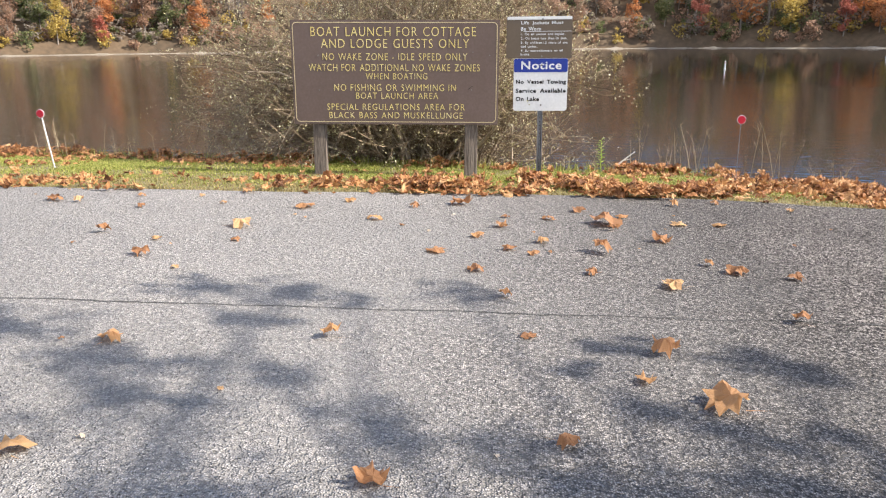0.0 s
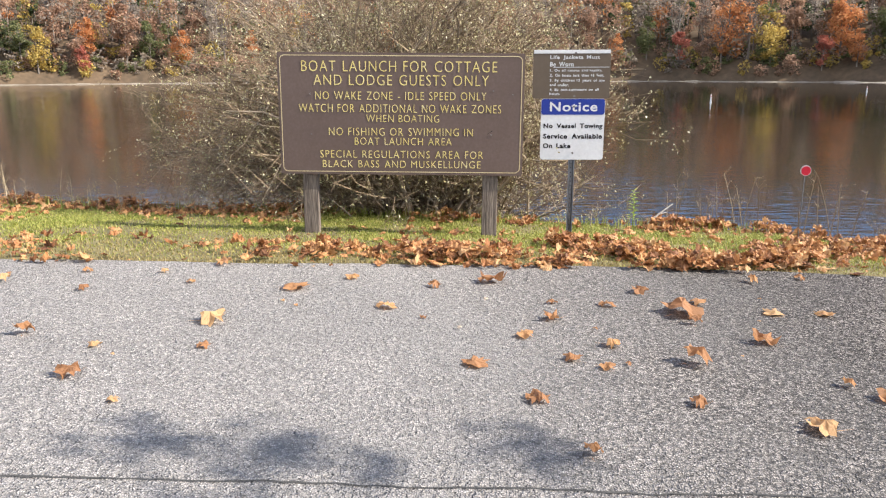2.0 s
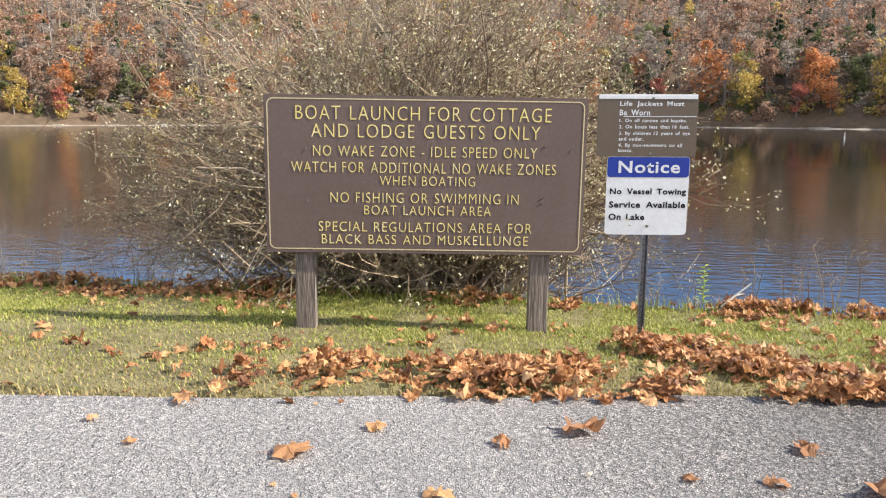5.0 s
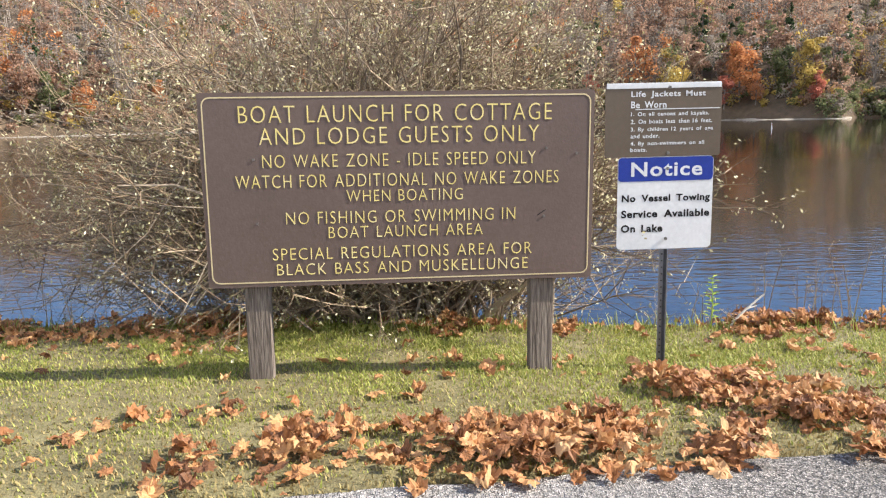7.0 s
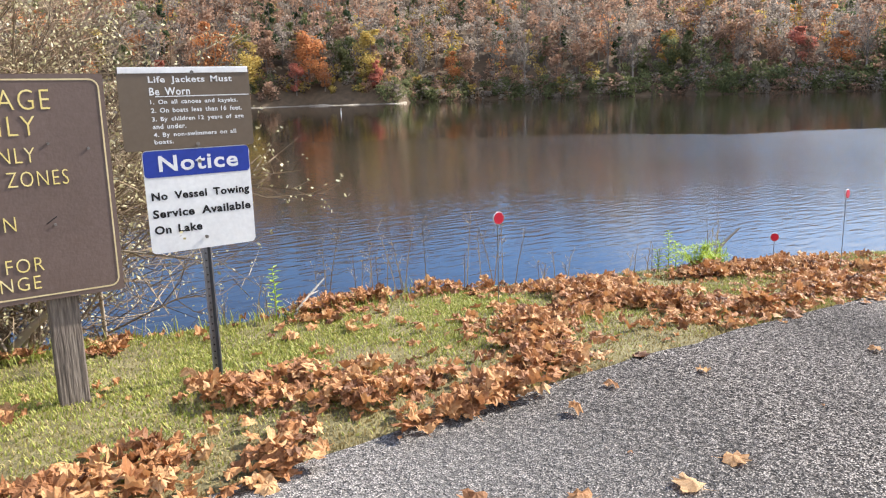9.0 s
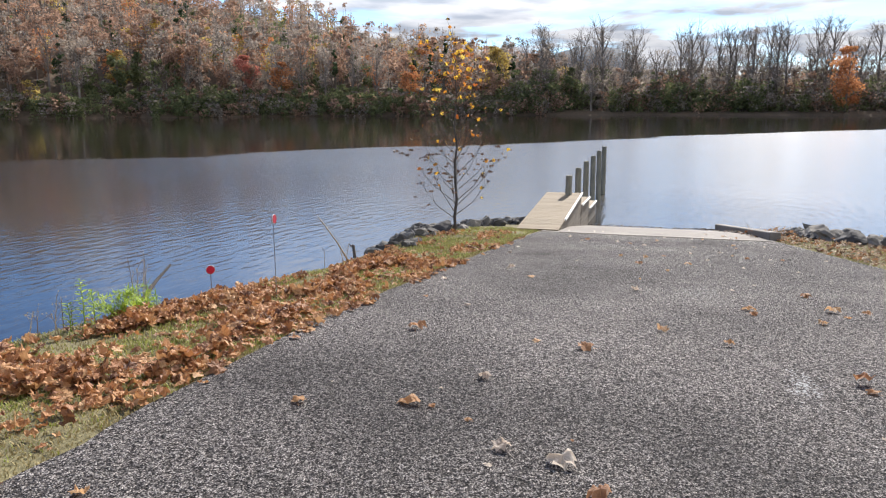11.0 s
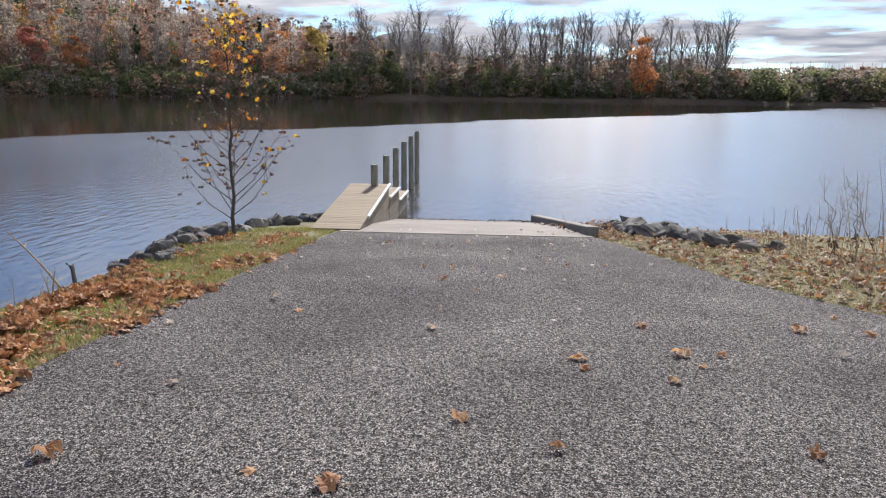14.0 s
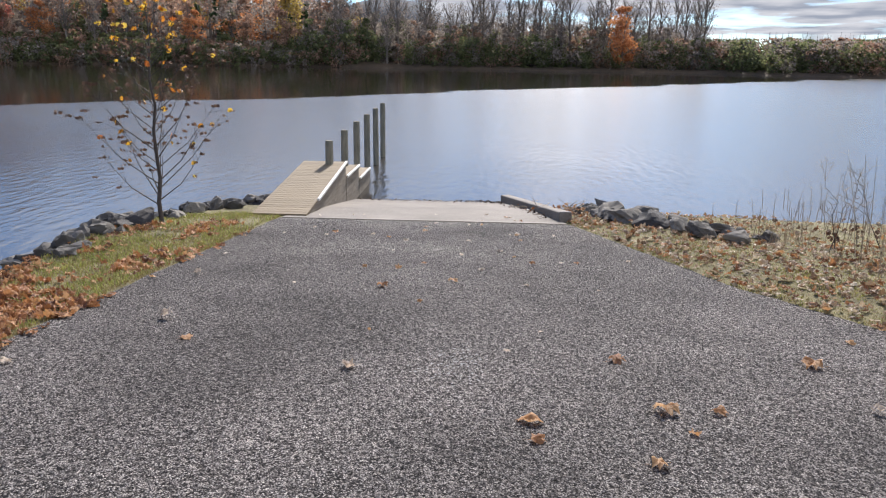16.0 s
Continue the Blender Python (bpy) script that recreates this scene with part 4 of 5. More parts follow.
# white strip paints the sunlight caught by the plate's top edge
part("top_edge", box((0.735, 0.004, 0.034), (-0.03, -0.0140, 1.868), 0.0015, 1), WHITE, jackets, "white strip painted for the sunlit top edge")
part("rule", box((0.545, 0.002, 0.005), (0.062, -0.0132, 1.722)), WHITE, jackets)
LJ_X, LJ_TOP = -0.38, 1.8825


def lj(words, a, b, v, h):
    return (words, LJ_X + 0.72 * a, LJ_X + 0.72 * b, LJ_TOP - 0.455 * v, 0.455 * h, "word")


lettering([lj("Life Jackets Must", 0.195, 0.86, 0.155, 0.10), lj("Be Worn", 0.195, 0.51, 0.29, 0.095), lj("1. On all canoes and kayaks.", 0.195, 0.895, 0.425, 0.07),
           lj("2. On boats less than 16 feet.", 0.195, 0.925, 0.52, 0.06), lj("3. By children 12 years of age", 0.195, 0.935, 0.635, 0.07),
           lj("and under.", 0.195, 0.455, 0.72, 0.06), lj("4. By non-swimmers on all", 0.195, 0.86, 0.83, 0.07), lj("boats.", 0.195, 0.345, 0.91, 0.055)], WHITE, jackets, 0.001, -0.0125, 0.018, 1.1)
tow = part("towing_plate", prism(rounded(0.625, 0.60, 0.03, -0.004, 1.122), 0.003, -0.009), WHITE, notice, "white metal notice plate with blue header")
part("header", prism(rounded(0.619, 0.152, 0.022, -0.004, 1.342), 0.0015, -0.0110), BLUE, tow, "blue header band")
lettering([("Notice", -0.23, 0.235, 1.343, 0.092, "word")], WHITE, tow, 0.001, -0.0113, 0.02, 1.1)
lettering([("No Vessel Towing", -0.288, 0.292, 1.150, 0.060, "word"), ("Service Available", -0.29, 0.292, 1.055, 0.050, "word"), ("On Lake", -0.29, -0.015, 0.960, 0.050, "word")], BLACK, tow, 0.001, -0.0095, 0.034, 1.1)
for z in (1.855, 1.445, 1.345, 0.89):
    part("bolt", rod(0.011, 0.008, (0.005, -0.016, z), 8, turn=pose(0, 0, 0, 90)), BOLT, notice)


# ---- red reflector stakes ----
def reflector(x, y, z_disc, z_foot, lean, face, label):
    root = thing("reflector_stake", pose(x, y, z_foot, 0, lean, face), label, "reflector", "reflector stakes")
    h = z_disc - z_foot
    part("stake", rod(0.0045 if lean == 0 else 0.008, h + 0.25, (0, 0.012, (h - 0.25) / 2), 8), STEEL if lean == 0 else WHITE, root, "thin stake")
    part("rim", rod(0.053, 0.008, (0, 0.002, h), 20, turn=pose(0, 0, 0, 90, 0, 0)), WHITE, root, "white rim")
    part("reflector", rod(0.047, 0.010, (0, -0.004, h), 20, turn=pose(0, 0, 0, 90, 0, 0)), RED, root, "red reflector disc")
    part("reflector", rod(0.047, 0.006, (0, 0.009, h), 20, turn=pose(0, 0, 0, 90, 0, 0)), RED, root, "red reflector disc")


reflector(2.84, 9.20, 0.43, ground_z(2.84, 9.2), 0, 0, "red disc reflector on a thin stake in the verge")
reflector(-5.55, 8.9, 0.55, ground_z(-5.55, 8.9), -7, -5, "red disc reflector on a leaning white stake")
reflector(7.55, 8.93, 0.18, ground_z(7.55, 8.93) - 0.05, 0, 8, "weathered red reflector on a thin grey stake")
reflector(7.7, 9.87, -0.47, ground_z(7.7, 9.87) - 0.2, 0, -50, "low red disc reflector at the bank edge")


# ---- leaves ----
def leaf_shape(rng, curl):
    """A lobed leaf, broad and curled, about 1 wide."""
    tips = [(0, 1.0), (0.15, 0.66), (0.34, 0.74), (0.62, 0.72), (0.48, 0.42), (0.70, 0.36), (0.95, 0.16), (0.58, 0.02), (0.62, -0.26), (0.28, -0.24), (0.04, -0.32)]
    outline = [(x * rng.uniform(0.85, 1.1), y * rng.uniform(0.85, 1.1)) for x, y in tips] + [(-x * rng.uniform(0.85, 1.1), y * rng.uniform(0.85, 1.1)) for x, y in tips[:0:-1]]
    pts = [Vector((0, 0.1, 0))] + [Vector((x * 0.45, y * 0.5, 0)) for x, y in outline] + [Vector((x * 0.9, y, 0)) for x, y in outline]
    n = len(outline)
    faces = [(0, 1 + i, 1 + (i + 1) % n) for i in range(n)] + [(1 + i, 1 + n + i, 1 + n + (i + 1) % n, 1 + (i + 1) % n) for i in range(n)]
    a, ph, fold = rng.uniform(0, math.pi), rng.uniform(0, 6), rng.uniform(0.1, 0.5)
    sx_, sy_, flat = rng.uniform(0.7, 1.1), rng.uniform(0.65, 1.05), rng.uniform(0.34, 0.66)
    out = []
    for p in pts:
        q = p * 0.55
        u = q.x * math.cos(a) + q.y * math.sin(a)
        bow = 1.0 if fold > 0.44 else -1.0
        z = bow * curl * (u * u * 0.95 + fold * 0.5 * abs(q.x)) + 0.11 * math.sin(11 * q.x + ph) * math.cos(9 * q.y + 2 * ph) * (0.5 + curl) + rng.uniform(-0.035, 0.035)
        out.append(Vector((q.x * sx_ * (1 - 0.5 * curl * abs(q.x)), q.y * sy_ * (1 - 0.4 * curl * abs(q.y)), z)))
    low = min(v.z for v in out)
    verts = [Vector((v.x, v.y, (v.z - low) * flat)) for v in out]
    b = len(verts)
    stem = [Vector((-0.012, -0.14, 0.02)), Vector((0.012, -0.14, 0.02)), Vector((0.05 + fold * 0.1, -0.42, 0.05))]
    verts += stem
    faces.append((b, b + 1, b + 2))
    return verts, faces


leaf_rng = random.Random(21)
shapes = [leaf_shape(leaf_rng, leaf_rng.uniform(0.5, 1.5)) for _ in range(7)]
west_leaves = [
    (-0.41, 2.20, 0.20), (-1.75, 2.24, 0.22), (-3.98, 6.32, 0.16),
    (-3.94, 6.27, 0.15), (-3.74, 6.27, 0.13), (-3.30, 6.58, 0.12), (-3.11, 6.13, 0.14), (-2.98, 5.25, 0.17), (-2.76, 6.63, 0.11), (-2.50, 5.13, 0.11),
    (-2.47, 6.39, 0.09), (-2.43, 4.76, 0.18), (-2.38, 6.91, 0.17), (-2.10, 4.48, 0.08), (-2.06, 5.62, 0.25), (-1.93, 5.21, 0.11), (-1.92, 3.28, 0.20),
    (-1.75, 6.37, 0.24), (-1.38, 6.69, 0.12), (-1.04, 6.01, 0.18), (-0.83, 3.47, 0.15), (-0.78, 5.85, 0.07), (-0.75, 6.57, 0.15), (-0.46, 5.12, 0.19),
    (-0.35, 6.76, 0.30), (-0.18, 5.61, 0.14), (-0.14, 4.74, 0.16), (0.04, 4.21, 0.13), (0.04, 5.95, 0.20), (0.05, 6.30, 0.10), (0.09, 5.26, 0.15),
    (0.15, 3.62, 0.12),
]
sign_leaves = [
    (0.24, 5.18, 0.11), (0.27, 2.55, 0.16), (0.32, 5.52, 0.18), (0.42, 6.27, 0.13), (0.63, 4.77, 0.14), (0.69, 3.15, 0.14), (0.73, 6.64, 0.20),
    (0.73, 5.29, 0.22), (0.83, 3.49, 0.21), (0.86, 6.16, 0.33), (0.92, 5.97, 0.13), (1.01, 2.92, 0.28), (1.08, 6.42, 0.16), (1.13, 4.56, 0.21),
    (1.26, 5.67, 0.24), (1.45, 5.08, 0.10), (1.52, 6.25, 0.18), (1.60, 4.95, 0.19), (1.63, 7.07, 0.15), (1.70, 4.01, 0.15), (1.85, 6.32, 0.17),
    (1.97, 4.86, 0.15), (2.07, 7.23, 0.13),
]
lane_leaves = [
    (2.75, 7.14, 0.12), (2.95, 5.59, 0.07), (3.42, 5.03, 0.20), (3.75, 5.24, 0.20), (3.82, 5.55, 0.14), (4.12, 6.85, 0.12), (4.35, 6.23, 0.19),
    (4.97, 5.95, 0.16), (5.49, 3.54, 0.11), (5.69, 3.56, 0.17), (6.01, 5.38, 0.21), (6.11, 5.79, 0.09), (6.17, 6.83, 0.20), (6.52, 4.34, 0.13),
    (6.59, 3.04, 0.15), (6.91, 4.85, 0.16), (7.38, 6.73, 0.12), (7.73, 7.28, 0.07), (7.82, 3.47, 0.14), (8.07, 4.04, 0.12), (8.23, 3.16, 0.11),
    (8.34, 4.04, 0.17), (8.52, 3.26, 0.19), (8.56, 2.93, 0.13), (8.64, 1.98, 0.12),
]
ramp_leaves = [
    (9.04, 7.49, 0.11), (9.19, 5.19, 0.18), (9.45, 1.43, 0.18), (9.50, 3.37, 0.17), (9.50, 1.97, 0.19), (9.69, 4.12, 0.07), (9.74, 6.54, 0.14),
    (10.13, 5.20, 0.05), (10.15, 1.43, 0.10), (10.24, 3.83, 0.05), (10.31, 6.89, 0.19), (11.17, 4.87, 0.07), (11.80, 5.30, 0.16), (11.88, 6.22, 0.06),
    (11.88, 3.09, 0.06), (12.04, 3.82, 0.07), (12.16, 4.59, 0.13), (12.18, 7.32, 0.14), (12.82, 5.24, 0.13), (12.84, 5.63, 0.09), (12.86, 4.29, 0.09),
    (13.20, 4.96, 0.09), (13.28, 3.66, 0.11), (13.45, 3.10, 0.10), (13.45, 3.30, 0.08), (14.20, 4.00, 0.11), (14.98, 5.33, 0.10), (15.53, 5.89, 0.12),
    (15.67, 6.47, 0.12), (15.93, 3.70, 0.11),
]
leaf_meshes = []
for k, (vs, fs) in enumerate(shapes):
    for mat in (LEAF, PALELEAF):
        me = bpy.data.meshes.new("fallen_leaf")
        me.from_pydata([tuple(v) for v in vs], [], fs)
        me.materials.append(mat)
        leaf_meshes.append(me)


def drop_leaf(x, y, size, pale, rng):
    ob = new("fallen_leaf", leaf_meshes[rng.randrange(7) * 2 + (1 if pale else 0)])
    ob.matrix_world = pose(x, y, (road_z(x) if x < 17.4 else road_z(x) + 0.012) + 0.008, rng.uniform(-5, 5), rng.uniform(-5, 5), rng.uniform(0, 360)) @ Matrix.Scale(size, 4)
    tagged(ob, "pale bleached curled leaf lying on the asphalt" if pale else "curled orange-brown maple leaf lying on the asphalt", "leaf", "fallen leaves on the lane")


for x, y, wide in west_leaves + sign_leaves:
    drop_leaf(x, y, wide * leaf_rng.uniform(1.15, 1.35), wide < 0.1 and leaf_rng.random() < 0.3, leaf_rng)
for x, y, wide in lane_leaves + ramp_leaves:
    drop_leaf(x, y, wide * leaf_rng.uniform(1.15, 1.35), leaf_rng.random() < (0.25 if x < 7 else 0.45), leaf_rng)
for _ in range(30):
    x = leaf_rng.uniform(13.5, 18.5)
    drop_leaf(x, leaf_rng.uniform(road_south(x) + 0.3, 7.5), leaf_rng.uniform(0.06, 0.13), leaf_rng.random() < 0.6, leaf_rng)
for _ in range(40):
    x = leaf_rng.uniform(-5, 5)
    drop_leaf(x, leaf_rng.uniform(2.2, 7.0), leaf_rng.uniform(0.035, 0.08), leaf_rng.random() < 0.4, leaf_rng)

litter_rng = random.Random(8)
small_shapes = [leaf_shape(litter_rng, litter_rng.uniform(0.4, 1.7)) for _ in range(9)]


def litter(name, label, spots, mat=LITTER, grow=1.0):
    bun = Bundle()
    for x, y, lift in spots:
        vs, fs = litter_rng.choice(small_shapes)
        s = litter_rng.uniform(0.10, 0.22) if litter_rng.random() < 0.7 else litter_rng.uniform(0.04, 0.09)
        m = pose(x, y, ground_z(x, y) + lift, litter_rng.gauss(0, 17), litter_rng.gauss(0, 17), litter_rng.uniform(0, 360)) @ Matrix.Scale(s * grow, 4)
        bun.add(vs, fs, m)
    tagged(bun.make(name, mat), label, "leaves", kind="stuff")


def verge_spots():
    spots = []
    tries = 0
    while len(spots) < 10500 and tries < 160000:
        tries += 1
        x = litter_rng.uniform(-8, 16.5)
        n, b = road_north(x), bank_edge(x)
        y = litter_rng.uniform(n - 0.12, b + 0.5)
        u = (y - n) / (b - n)
        clump = 0.5 + 0.9 * noise.noise((x * 0.9, y * 1.3, 2.2)) + 0.5 * noise.noise((x * 2.6, y * 2.6, 5.2))
        road_band = math.exp(-((u - 0.10 - (0.08 if x > 0.2 else 0)) / (0.11 + (0.12 if x > 0.2 else 0.0))) ** 2)
        bank_band = math.exp(-((u - 1.0) / 0.11) ** 2)
        if x < -2.3:
            dens = 0.13 * road_band + 0.7 * bank_band + 0.035
        elif x < 0.1:
            dens = 0.75 * road_band + 0.6 * bank_band + 0.04
        elif x < 3.6:
            dens = 1.3 * road_band + 0.9 * bank_band + 0.03
        elif x < 9:
            dens = 1.25 * math.exp(-((u - 0.45) / 0.36) ** 2) * min(1.0, 0.6 + (x - 3.6) * 0.3)
        else:
            dens = 0.6 * math.exp(-((u - 0.5) / 0.5) ** 2) * max(0.3, 1 - (x - 9) / 7)
        heap = min(1.3, max(0.0, (clump - 0.36) / 0.3))
        if litter_rng.random() < dens * (heap ** 1.5 + 0.05):
            spots.append((x, y, litter_rng.uniform(0.0, 0.03 + 0.075 * heap) if dens > 0.4 else 0.012))
    return spots


litter("leaf_litter", "drifts of curled brown maple leaves along the verge", verge_spots())
south_spots = []
while len(south_spots) < 3300:
    x = litter_rng.uniform(9.4, 19)
    y = road_south(x) - abs(litter_rng.gauss(0, 2.2))
    if y > -7:
        south_spots.append((x, y, 0.022))
litter("leaf_litter", "scattered bleached tan leaves on the sunny bank", [p for i, p in enumerate(south_spots) if i % 3], TANLITTER, 0.85)
litter("leaf_litter", "scattered orange-brown leaves on the sunny bank", south_spots[::3], LITTER, 0.85)
edge_spots = [(litter_rng.uniform(22.6, 23.3), litter_rng.uniform(3.7, 7.2), 0.03) for _ in range(170)]
edge_spots += [(17.9 + 5.2 * u, 2.95 + 0.75 * u + litter_rng.uniform(0, 0.25), 0.03) for u in (litter_rng.random() for _ in range(70))]
litter("leaf_litter", "line of wet leaves at the ramp waterline", edge_spots, WETLITTER, 0.7)


# ---- grass ----
def blades(name, mat, label, count, place, h0, h1, seed):
    g = random.Random(seed)
    vs, fs = [], []
    made = 0
    while made < count:
        x, y, keep = place(g)
        if g.random() > keep:
            continue
        made += 1
        z = ground_z(x, y) - 0.01
        h = g.uniform(h0, h1)
        a = g.uniform(0, 2 * math.pi)
        wd = g.uniform(0.0028, 0.006)
        dx, dy = math.cos(a), math.sin(a)
        bend = h * g.uniform(0.2, 0.9)
        b = len(vs)
        vs += [(x - dy * wd, y + dx * wd, z), (x + dy * wd, y - dx * wd, z), (x + dx * bend * 0.35 + dy * wd * 0.8, y + dy * bend * 0.35 - dx * wd * 0.8, z + h * 0.6),
               (x + dx * bend * 0.35 - dy * wd * 0.8, y + dy * bend * 0.35 + dx * wd * 0.8, z + h * 0.6), (x + dx * bend, y + dy * bend, z + h)]
        fs += [(b, b + 1, b + 2, b + 3), (b + 3, b + 2, b + 4)]
    tagged(raw(name, vs, fs, mat), label, "grass", kind="stuff")


def lawn(g):
    x = g.uniform(-8, 6)
    n, b = road_north(x), bank_edge(x)
    u = g.uniform(0.0, 1.06)
    tuft = 0.5 + 1.1 * noise.noise((x * 2.1, u * 5, 0.5))
    if x > 3.4:
        return x, n + u * (b - n), tuft * 0.25
    return x, n + u * (b - n), max(0.1, tuft) * min(1.0, max(0.03, (u - 0.10) * 2.2))


def lawn_far(g):
    x = g.uniform(5, 18)
    n, b = road_north(x), bank_edge(x)
    u = g.uniform(0.02, 1.0)
    return x, n + u * (b - n), max(0.08, 0.5 + 1.1 * noise.noise((x * 1.7, u * 4, 0.5)))


def verge_dry(g):
    x = g.uniform(-8, 16)
    n, b = road_north(x), bank_edge(x)
    u = abs(g.gauss(0, 0.25)) if g.random() < 0.5 else g.uniform(0, 1)
    return x, n + u * (b - n), 0.9


def thatch(g):
    x = g.uniform(-7, 5)
    n, b = road_north(x), bank_edge(x)
    u = g.uniform(0.04, 1)
    return x, n + u * (b - n), 0.9


def south_lawn(g):
    x = g.uniform(9.2, 18.6)
    return x, road_south(x) - abs(g.gauss(0, 2.4)), 0.8


blades("grass", GRASS, "short green verge grass with paler tufts", 112000, lawn, 0.012, 0.044, 1)
blades("grass", GRASS, "short green verge grass with paler tufts", 21000, lawn_far, 0.02, 0.07, 2)
blades("grass", DRYGRASS, "yellowed short grass along the launch verge", 26000, lawn_far, 0.015, 0.06, 9)
blades("grass", DRYGRASS, "straw-coloured dry grass at the asphalt edge", 84000, verge_dry, 0.008, 0.04, 3)
blades("grass", GRASS, "low creeping green thatch in the verge", 36000, thatch, 0.006, 0.03, 7)
blades("grass", DRYGRASS, "straw-coloured dry grass on the sunny bank", 38000, south_lawn, 0.008, 0.03, 4)
blades("grass", GRASS, "green grass on the sunny bank", 16000, south_lawn, 0.008, 0.03, 5)


def tall_edge(g):
    x = g.uniform(-7, 3)
    return x, bank_edge(x) + g.uniform(-0.35, 0.1), 0.8 if -3.5 < x < 0 else 0.4


blades("grass", GRASS, "taller green grass at the bank top", 1500, tall_edge, 0.06, 0.17, 6)


# ---- the big leafless shrub behind the sign ----
def shrub():
    g = random.Random(33)
    root = thing("shrub", pose(-1.3, 11.35, 0), "large leafless tangled shrub with tan twigs and few dry leaves", "shrub")
    fine_, dry = Bundle(), Bundle()
    ends = []
    for k in range(290):
        a = g.uniform(0, 2 * math.pi)
        p = Vector((g.gauss(0, 0.5), g.gauss(0, 0.22), -0.95))
        p.z = ground_z(-1.3 + p.x, 11.35 + p.y) - 0.1
        reach = g.uniform(0.3, 1.0) ** 0.7
        out = Vector((math.cos(a) * (3.3 if math.cos(a) < 0 else 1.85), math.sin(a) * 1.7, 0)) * reach
        tall = (4.3 - 2.9 * reach ** 2.2) * g.uniform(0.6, 1.05)
        pts, n = [], 8
        wob = Vector((g.uniform(-0.3, 0.3), g.uniform(-0.3, 0.3), 0))
        for i in range(n):
            u = i / (n - 1)
            pts.append(p + out * (u ** 1.35) + Vector((0, 0, tall * (1 - (1 - u) ** 1.6))) + wob * math.sin(3 * u) + Vector((g.gauss(0, 0.03), g.gauss(0, 0.03), g.gauss(0, 0.03))))
        r0 = g.uniform(0.010, 0.026) if k % 5 else g.uniform(0.028, 0.045)
        Bundle().tube(pts, [r0 * (1 - 0.86 * i / (n - 1)) for i in range(n)], 5).make("stem", BARK, root, smooth=True)
        for _ in range(14):
            u = g.uniform(0.28, 1.0) * (n - 1)
            i = min(n - 2, int(u))
            q = pts[i].lerp(pts[i + 1], u - i)
            d = (pts[i + 1] - pts[i]).normalized()
            side = (d + Vector((g.gauss(0, 0.9), g.gauss(0, 0.9), g.gauss(0.15, 0.6)))).normalized()
            ln = g.uniform(0.25, 0.95)
            mid = q + side * ln * 0.5 + Vector((g.gauss(0, 0.04), g.gauss(0, 0.04), g.gauss(0, 0.04)))
            tip = q + side * ln + Vector((0, 0, g.uniform(-0.1, 0.22)))
            fine_.tube([q, mid, tip], [0.0056, 0.0042, 0.0018], 3)
            ends.append((q, mid, tip))
    for q, mid, tip in ends:
        for _ in range(5):
            s0 = mid.lerp(tip, g.random()) if g.random() < 0.7 else q.lerp(mid, g.random())
            d = (tip - q).normalized() + Vector((g.gauss(0, 0.8), g.gauss(0, 0.8), g.gauss(0.1, 0.7)))
            e = s0 + d.normalized() * g.uniform(0.10, 0.42)
            fine_.tube([s0, e], [0.0034, 0.0014], 3)
            for _ in range(g.choice((2, 3, 3))):
                c = e + Vector((g.gauss(0, 0.03), g.gauss(0, 0.03), g.gauss(0, 0.03)))
                u = Vector((g.gauss(0, 1), g.gauss(0, 1), g.gauss(0, 1))).normalized() * g.uniform(0.010, 0.022)
                w_ = u.cross(Vector((g.gauss(0, 1), g.gauss(0, 1), g.gauss(0, 1)))).normalized() * g.uniform(0.006, 0.012)
                dry.quad(c, u, w_)
    for k in range(22):
        p = Vector((g.gauss(0.05, 0.28), g.gauss(-0.1, 0.15), 0))
        p.z = ground_z(-1.3 + p.x, 11.35 + p.y) - 0.1
        lean = Vector((g.gauss(0, 0.35), g.gauss(0, 0.2), 0))
        r0 = g.uniform(0.02, 0.036)
        Bundle().tube([p, p + lean * 0.25 + Vector((0, 0, 0.6)), p + lean * 0.7 + Vector((0, 0, 1.3)), p + lean * 1.5 + Vector((0, 0, 2.3))], [r0, r0 * 0.85, r0 * 0.6, r0 * 0.25], 6).make("stem", BARK, root, smooth=True)
    # low arching and fallen branches at the skirt
    for k in range(96):
        a = g.uniform(math.pi * 0.8, math.pi * 1.35) if g.random() < 0.6 else g.uniform(-0.6, 0.6)
        p = Vector((g.gauss(0, 0.5), g.gauss(0, 0.3), 0))
        p.z = ground_z(-1.3 + p.x, 11.35 + p.y)
        reach = g.uniform(1.2, 3.3) if math.cos(a) < 0 else g.uniform(0.8, 2.1)
        lift_ = g.uniform(0.5, 1.7)
        pts = []
        for i in range(7):
            u = i / 6
            pts.append(p + Vector((math.cos(a), math.sin(a) * 0.5, 0)) * reach * u + Vector((g.gauss(0, 0.04), g.gauss(0, 0.04), lift_ * math.sin(math.pi * u * 0.8) * g.uniform(0.85, 1.1) - 0.25 * u)))
        Bundle().tube(pts, [0.013 * (1 - 0.8 * i / 6) for i in range(7)], 4).make("branch", BARK, root, smooth=True)
        for _ in range(20):
            i = g.randrange(2, 6)
            q = pts[i].lerp(pts[i + 1], g.random())
            e = q + Vector((g.gauss(0.1 * math.cos(a), 0.3), g.gauss(0, 0.25), g.gauss(0.05, 0.25)))
            fine_.tube([q, e], [0.0055, 0.002], 3)
            for _ in range(2):
                tip = e + Vector((g.gauss(0, 0.05), g.gauss(0, 0.05), g.gauss(0, 0.05)))
                u = Vector((g.gauss(0, 1), g.gauss(0, 1), g.gauss(0, 1))).normalized() * g.uniform(0.010, 0.02)
